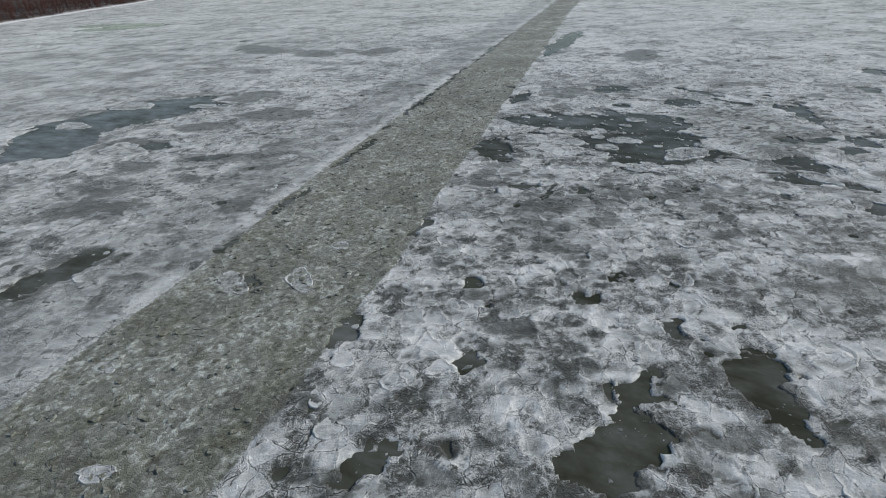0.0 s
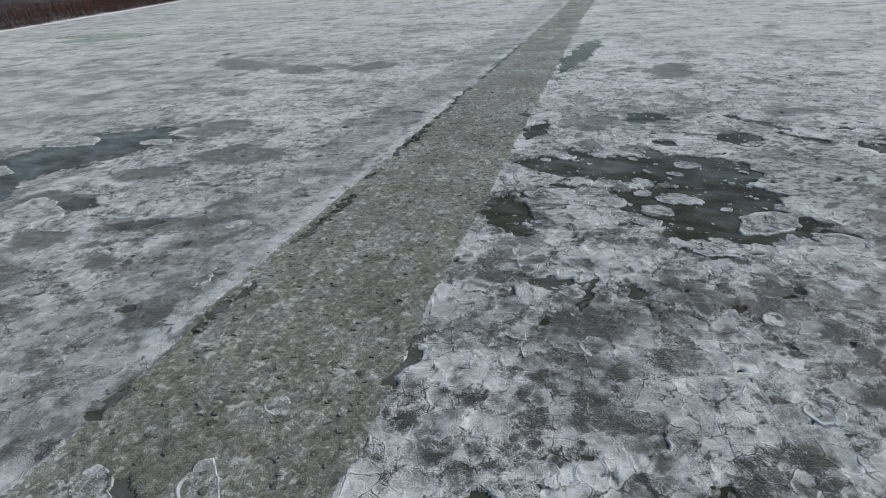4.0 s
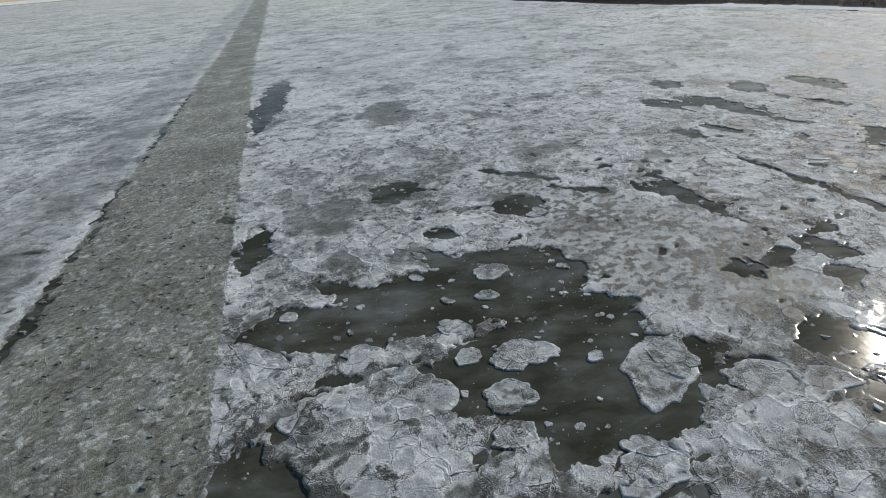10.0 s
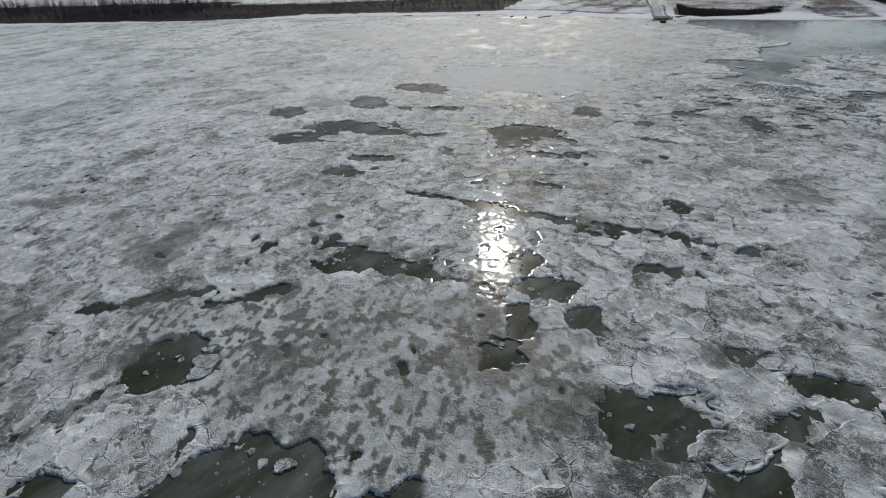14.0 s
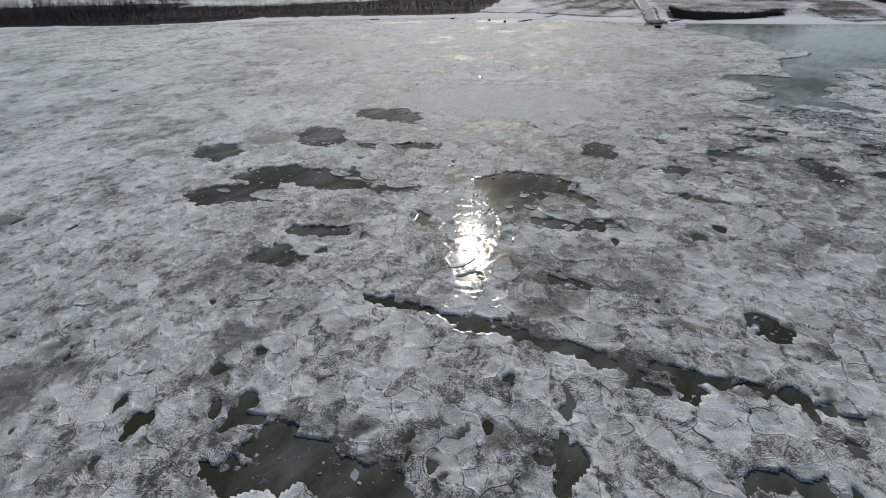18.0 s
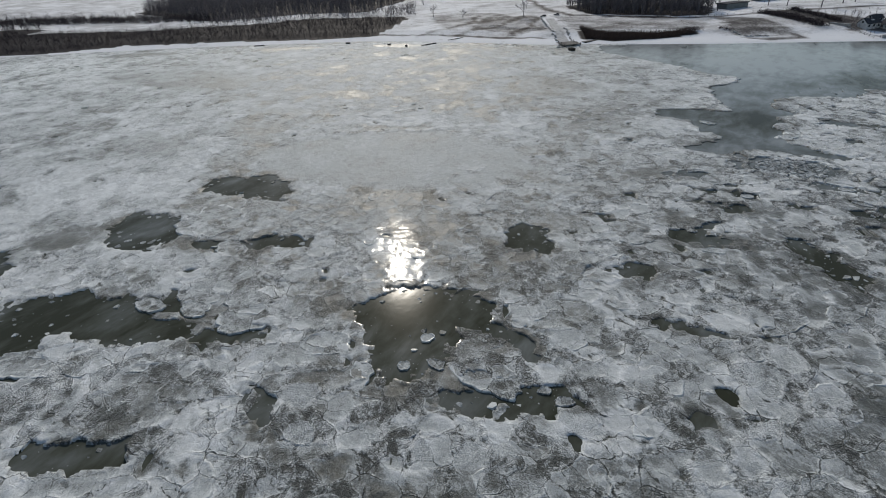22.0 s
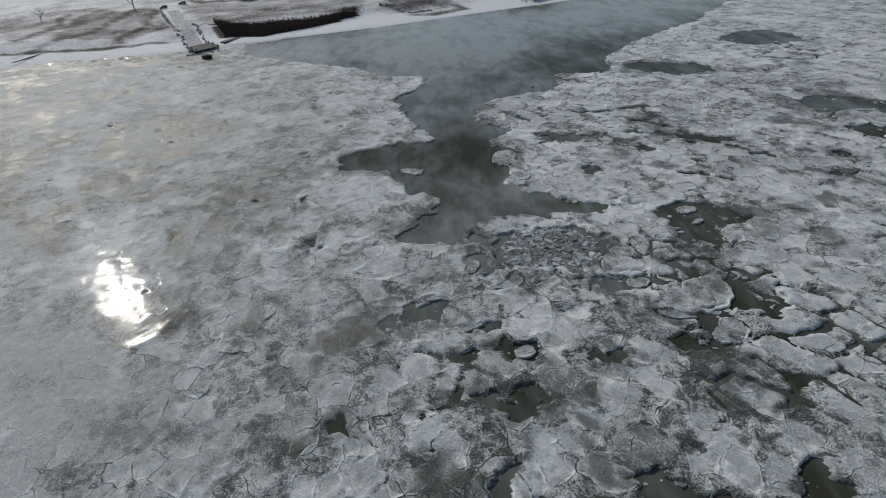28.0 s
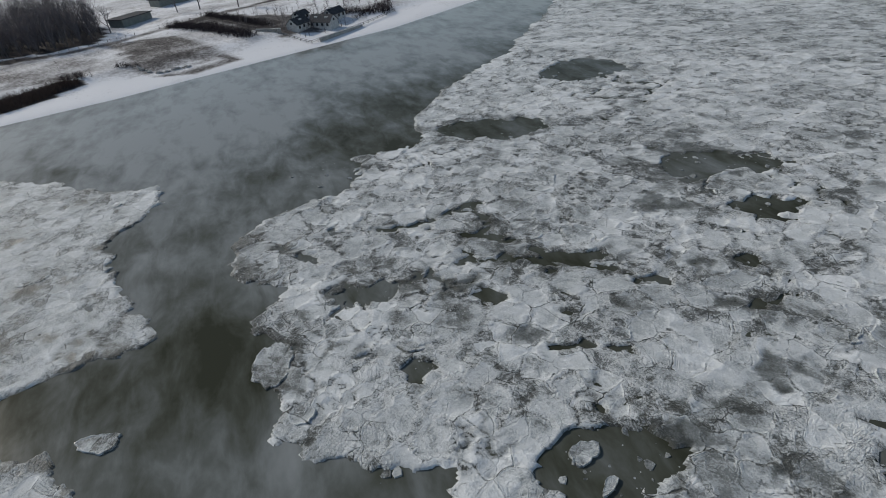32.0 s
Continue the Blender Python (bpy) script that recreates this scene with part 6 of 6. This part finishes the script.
def fence(points, spacing, height, name, label, rails=1):
    f = thing(name, points[0][0], points[0][1], z=0)
    inv = f.matrix_world.inverted()
    post = bmesh.new()
    box(post, -0.05, 0.05, -0.05, 0.05, -0.3, height, 0.01)
    me = done("post", post, TIMBER)
    for (ax, ay), (bx, by) in zip(points, points[1:]):
        d = math.hypot(bx - ax, by - ay)
        n = max(1, int(d / spacing))
        for i in range(n):
            x, y = ax + (bx - ax) * i / n, ay + (by - ay) * i / n
            o = new("post", me)
            o.parent = f
            o.matrix_parent_inverse = inv
            o.location = (x, y, z_at(x, y))
        for r in range(rails):
            bm = bmesh.new()
            for i in range(n):
                p = [(ax + (bx - ax) * j / n, ay + (by - ay) * j / n) for j in (i, i + 1)]
                zz = height * (0.92 - 0.45 * r)
                tube(bm, (*p[0], z_at(*p[0]) + zz), (*p[1], z_at(*p[1]) + zz), 0.05, 0.05)
            o = part("rail", bm, TIMBER, f)
            o.matrix_parent_inverse = inv
    tagged(f, label, "fence")


fence(((322, 52), (310, 35), (300, 14), (298, -8)), 2.2, 0.6, "fence", "low timber post fence along the snowy road", 0)
fence(((252, -27), (253, -44), (256, -58), (266, -58)), 1.8, 0.75, "fence", "timber post-and-rail fence round the shore yard", 2)
fence(((296, -20), (284, -23), (270, -24.5)), 2.0, 1.1, "pergola", "row of pale timber pergola posts beside the hedge", 1)
fence(((272, -23), (266, -26), (252, -27)), 1.8, 0.7, "fence", "timber garden fence beside the hedge", 2)


YARD = ((274, -22), (256, -29), (254, -44), (258, -60), (270, -64), (284, -48), (290, -30))
tagged(wood_mesh("yard_trees", scatter(YARD, 95, 81, (1.4, 3.4), 0.4), BARK, 82, 46, 0.02, 0.15), "small bare garden trees and shrubs round the houses", "trees", kind="stuff")


# low retaining wall of the yard
def low_wall(ax, ay, bx, by, h, label):
    d = math.hypot(bx - ax, by - ay)
    w = thing("low_wall", (ax + bx) / 2, (ay + by) / 2, math.degrees(math.atan2(by - ay, bx - ax)))
    bm = bmesh.new()
    box(bm, -d / 2, d / 2, -0.2, 0.2, -1.5, h, 0.03)
    part("wall", bm, STONE, w)
    bm = bmesh.new()
    box(bm, -d / 2 - 0.05, d / 2 + 0.05, -0.26, 0.26, h + 0.002, h + 0.1, 0.02)
    part("coping", bm, CONCRETE, w)
    tagged(w, label, "wall")


low_wall(251.5, -29, 252.5, -43, 0.7, "low stone retaining wall above the snowy shore")
low_wall(270, -24, 264, -27, 0.5, "short stone garden wall in the snow")

# ---- the landing place ----
stage = thing("landing_stage", 266.5, 58.5, 12, 0)
for i in range(36):
    bm = bmesh.new()
    box(bm, -3.2 + 0.18 * i, -3.04 + 0.18 * i, -3.0 + 0.1 * (i % 3), 3.0, 0.62, 0.68, 0.01)
    part("plank", bm, TIMBER, stage)
for px in (-3.0, 0.0, 3.0):
    for py in (-2.6, 2.6):
        bm = bmesh.new()
        tube(bm, (px, py, -1.5), (px, py, 1.15), 0.13, 0.12, 8)
        part("post", bm, TAR, stage)
for py in (-2.6, 2.6):
    bm = bmesh.new()
    box(bm, -3.3, 3.3, py - 0.12, py + 0.12, 0.38, 0.6, 0.02)
    part("beam", bm, TIMBER, stage)
tagged(stage, "weathered timber landing stage on the icy shore", "landing stage")

pontoon = thing("pontoon", 270, 50.5, -60, 0.35)
for i in range(40):
    bm = bmesh.new()
    box(bm, -3.6 + 0.18 * i, -3.44 + 0.18 * i, -0.9, 0.9, 0.25, 0.3, 0.008)
    part("plank", bm, TIMBER, pontoon)
for py in (-0.7, 0.7):
    bm = bmesh.new()
    box(bm, -3.6, 3.7, py - 0.15, py + 0.15, -0.1, 0.24, 0.03)
    part("float", bm, TAR, pontoon)
tagged(pontoon, "narrow timber pontoon hauled up beside the reeds", "pontoon")

block = thing("mooring_block", 255.5, 59.3, 20, 0.1)
bm = bmesh.new()
box(bm, -0.9, 0.9, -0.8, 0.8, -0.4, 0.8, 0.08)
part("body", bm, TAR, block)
bm = bmesh.new()
tube(bm, (0, 0, 0.75), (0, 0, 1.15), 0.14, 0.1, 8)
part("bollard", bm, METAL_GREY, block)
tagged(block, "dark mooring block frozen into the ice", "mooring block")

slip = thing("slipway", 291, 59.5, 0, 0)
for i in range(20):
    x0 = -23 + 2.3 * i
    bm = bmesh.new()
    za, zb = z_at(291 + x0, 59.5), z_at(291 + x0 + 2.28, 59.5)
    vs = [bm.verts.new(p) for p in ((x0, -1.6, za + 0.10), (x0 + 2.26, -1.6, zb + 0.10), (x0 + 2.26, 1.6, zb + 0.10), (x0, 1.6, za + 0.10), (x0, -1.6, za - 0.5), (x0 + 2.26, -1.6, zb - 0.5), (x0 + 2.26, 1.6, zb - 0.5), (x0, 1.6, za - 0.5))]
    for f in ((0, 1, 2, 3), (0, 4, 5, 1), (1, 5, 6, 2), (2, 6, 7, 3), (3, 7, 4, 0)):
        bm.faces.new([vs[k] for k in f])
    part("slab", bm, CONCRETE, slip)
tagged(slip, "pale concrete slab slipway down the snowy bank", "slipway")


def boulder_mesh(seed):
    bm = bmesh.new()
    bmesh.ops.create_icosphere(bm, subdivisions=2, radius=0.5)
    for v in bm.verts:
        v.co *= 0.8 + 0.5 * noise.noise(v.co * 2.2 + Vector((seed * 3.1, 0, 0)))
        v.co.z *= 0.65
    return done("boulder", bm, STONE)


stones = [boulder_mesh(i) for i in range(5)]
rndm = random.Random(5)
rows_of_stone = [((265, 61.5), (318, 63), 46, 0.8), ((264, 57), (292, 57), 30, 0.8), ((263, 4.5), (261.5, -2), 16, 1.1), ((262, 63), (261, 55), 9, 0.9), ((265, 5.5), (270, 6.5), 6, 0.9)]
for (ax, ay), (bx, by), n, size in rows_of_stone:
    for i in range(n):
        k = (i + rndm.uniform(-0.3, 0.3)) / n
        x, y = ax + (bx - ax) * k + rndm.uniform(-0.4, 0.4), ay + (by - ay) * k + rndm.uniform(-0.4, 0.4)
        o = new("boulder", stones[i % 5])
        sc = size * rndm.uniform(0.6, 1.4)
        o.matrix_world = pose(x, y, max(z_at(x, y), 0.1) + 0.1 * sc, 0, 0, rndm.uniform(0, 360)) @ Matrix.Diagonal((sc, sc * 0.8, sc, 1))
        tagged(o, "pale weathered boulder on the snowy shore", "boulder", "boulders on the shore")


def log(x, y, turn, length, radius):
    bm = bmesh.new()
    n, m = 8, 6
    rings = []
    for i in range(n):
        k = i / (n - 1)
        r = radius * (1 - 0.35 * k) * (1 + 0.12 * math.sin(7 * k + x))
        rings.append([bm.verts.new((length * (k - 0.5), r * math.cos(6.283 * j / m) + 0.12 * math.sin(3 * k), r * math.sin(6.283 * j / m))) for j in range(m)])
    for a, b in zip(rings, rings[1:]):
        for j in range(m):
            bm.faces.new((a[j], a[(j + 1) % m], b[(j + 1) % m], b[j]))
    bm.faces.new(rings[0][::-1])
    bm.faces.new(rings[-1])
    o = new("driftwood_log", done("driftwood_log", bm, TAR))
    o.matrix_world = pose(x, y, max(z_at(x, y), 0.12) + radius * 0.8, 0, 0, turn)
    tagged(o, "dark driftwood log lying on the snowy beach", "log", "driftwood logs")


log(278.5, 114, 20, 1.1, 0.4)
log(280.5, 106, 130, 6.5, 0.22)
log(288, 96, 132, 9, 0.18)
log(284, 121, 100, 1.2, 0.35)
log(297, 175, 95, 4, 0.25)
log(292, 138, 95, 1.5, 0.35)


def parked_car(x, y, turn, label):
    """A dark estate car: lower body, glazed cabin, four wheels, lamps."""
    c = thing("car", x, y, turn)
    k = 1 / UNIT
    bm = bmesh.new()
    side = ((-2.2, 0.35), (-2.2, 0.95), (-1.9, 1.02), (1.15, 1.0), (2.1, 0.85), (2.2, 0.6), (2.2, 0.35))
    for sy in (-0.88, 0.88):
        bm.faces.new([bm.verts.new((px * k, sy * k, pz * k)) for px, pz in side][:: 1 if sy < 0 else -1])
    bm.verts.ensure_lookup_table()
    n = len(side)
    for i in range(n):
        bm.faces.new((bm.verts[i], bm.verts[n + i], bm.verts[n + (i + 1) % n], bm.verts[(i + 1) % n]))
    bmesh.ops.bevel(bm, geom=bm.edges[:], offset=0.05 * k, segments=2, affect="EDGES")
    body = part("body", bm, CAR_PAINT, c)
    bm = bmesh.new()
    low, top = [], []
    for px, py, z0 in ((-2.05, 0.8, 1.0), (0.95, 0.8, 1.0), (0.2, 0.66, 1.46), (-1.75, 0.66, 1.46)):
        low.append(bm.verts.new((px * k, -py * k, z0 * k)))
        top.append(bm.verts.new((px * k, py * k, z0 * k)))
    bm.faces.new(low)
    bm.faces.new(top[::-1])
    for i in range(4):
        bm.faces.new((low[i], top[i], top[(i + 1) % 4], low[(i + 1) % 4]))
    bmesh.ops.recalc_face_normals(bm, faces=bm.faces[:])
    part("cabin_glass", bm, PANE, c)
    bm = bmesh.new()
    box(bm, -1.75 * k, 0.2 * k, -0.64 * k, 0.64 * k, 1.455 * k, 1.5 * k, 0.015)
    part("roof", bm, CAR_PAINT, c)
    for px in (-1.35, 1.35):
        for py in (-0.8, 0.8):
            bm = bmesh.new()
            tube(bm, (px * k, (py - 0.1) * k, 0.32 * k), (px * k, (py + 0.1) * k, 0.32 * k), 0.32 * k, 0.32 * k, 14)
            bmesh.ops.holes_fill(bm, edges=bm.edges[:], sides=16)
            w = part("wheel", bm, RUBBER, c)
            bm = bmesh.new()
            tube(bm, (px * k, (py - 0.11) * k, 0.32 * k), (px * k, (py + 0.11) * k, 0.32 * k), 0.18 * k, 0.18 * k, 10)
            bmesh.ops.holes_fill(bm, edges=bm.edges[:], sides=16)
            part("rim", bm, METAL_GREY, w)
    for py in (-0.65, 0.65):
        bm = bmesh.new()
        box(bm, 2.15 * k, 2.22 * k, (py - 0.16) * k, (py + 0.16) * k, 0.62 * k, 0.76 * k, 0.01)
        part("headlight", bm, PANE, c)
    tagged(c, label, "car", "cars above the slipway")


parked_car(320.5, 61.5, 100, "dark estate car parked in the snow above the slipway")
parked_car(324, 55.5, 75, "dark estate car parked beside the snowy road")

# rows of stakes in the field beside the slipway
spots_ = []
for row in range(11):
    for i in range(9):
        x, y = 299 + 2.1 * i + 0.5 * row, 55.5 - 1.15 * row + 0.15 * i
        spots_.append((x, y, z_at(x, y) - 0.1, 0.75, 0.35))
tagged(wood_mesh("vine_rows", spots_, BARK, 71, 9, 0.03), "rows of bare vines on stakes in the snow", "vines", kind="stuff")

# low scrub poking through the snow
rs = np.random.RandomState(72)
spots_ = []
for _ in range(500):
    x, y = rs.uniform(272, 350), rs.uniform(-60, 118)
    if float(np.interp(y, SHORE_Y, SHORE_X)) + 9 < x:
        spots_.append((x, y, z_at(x, y) - 0.05, rs.uniform(0.2, 0.6), 0.3))
tagged(wood_mesh("scrub", spots_, BRUSH, 73, 8, 0.03), "sparse dry scrub poking through the snow", "scrub", kind="stuff")


# ---- pancake plates frozen into the sheet along the flight ----
rnd = np.random.RandomState(11)
plate_kinds = []
for i in range(12):
    me = floe_mesh(1.0 + 0.08 * (i % 5), 0.8 + 0.05 * (i % 4), 900 + i)
    me.name = "ice_plate"
    plate_kinds.append(me)
made, tries = [], 0
while len(made) < 290 and tries < 6000:
    tries += 1
    cx, cy = CORE[rnd.randint(len(CORE))]
    x, y = cx + rnd.normal() * 22, cy + rnd.normal() * 22
    size = 0.7 + 1.5 * rnd.uniform() ** 2
    if any((x - u) ** 2 + (y - v) ** 2 < (size + w) ** 2 * 1.1 for u, v, w in made) or any((x - f[0]) ** 2 + (y - f[1]) ** 2 < (size + f[2]) ** 2 for f in FLOES):
        continue
    ring = np.linspace(0, 6.28, 9)
    X, Y = x + size * np.cos(ring), y + size * np.sin(ring)
    bx = (x - 5, x + 5, y - 5, y + 5)
    if track(X, Y).max() > -0.8 or max(inside(POOLS, X, Y, bx).max(), inside(THIN, X, Y, bx).max(), in_cracks(X, Y, bx).max(), in_basins(X, Y, bx).max(), inside(PLATES, X, Y, bx).max(), inside(SPECKLED, X, Y, bx).max(), inside(LOOSE, X, Y, bx).max()) > -0.5:
        continue
    made.append((x, y, size))
    o = new("ice_plate", plate_kinds[len(made) % 12])
    o.parent = ice_sheet
    o.matrix_world = pose(x, y, rnd.uniform(-0.04, 0.02), rnd.uniform(-2.2, 2.2), rnd.uniform(-2.2, 2.2), rnd.uniform(0, 360)) @ Matrix.Diagonal((size, size, 1, 1))


# ---- from plan units to metres ----
for ob in scene.objects:
    if ob.parent is None and ob.type in ("MESH", "EMPTY"):
        ob.matrix_basis = Matrix.Scale(UNIT, 4) @ ob.matrix_basis
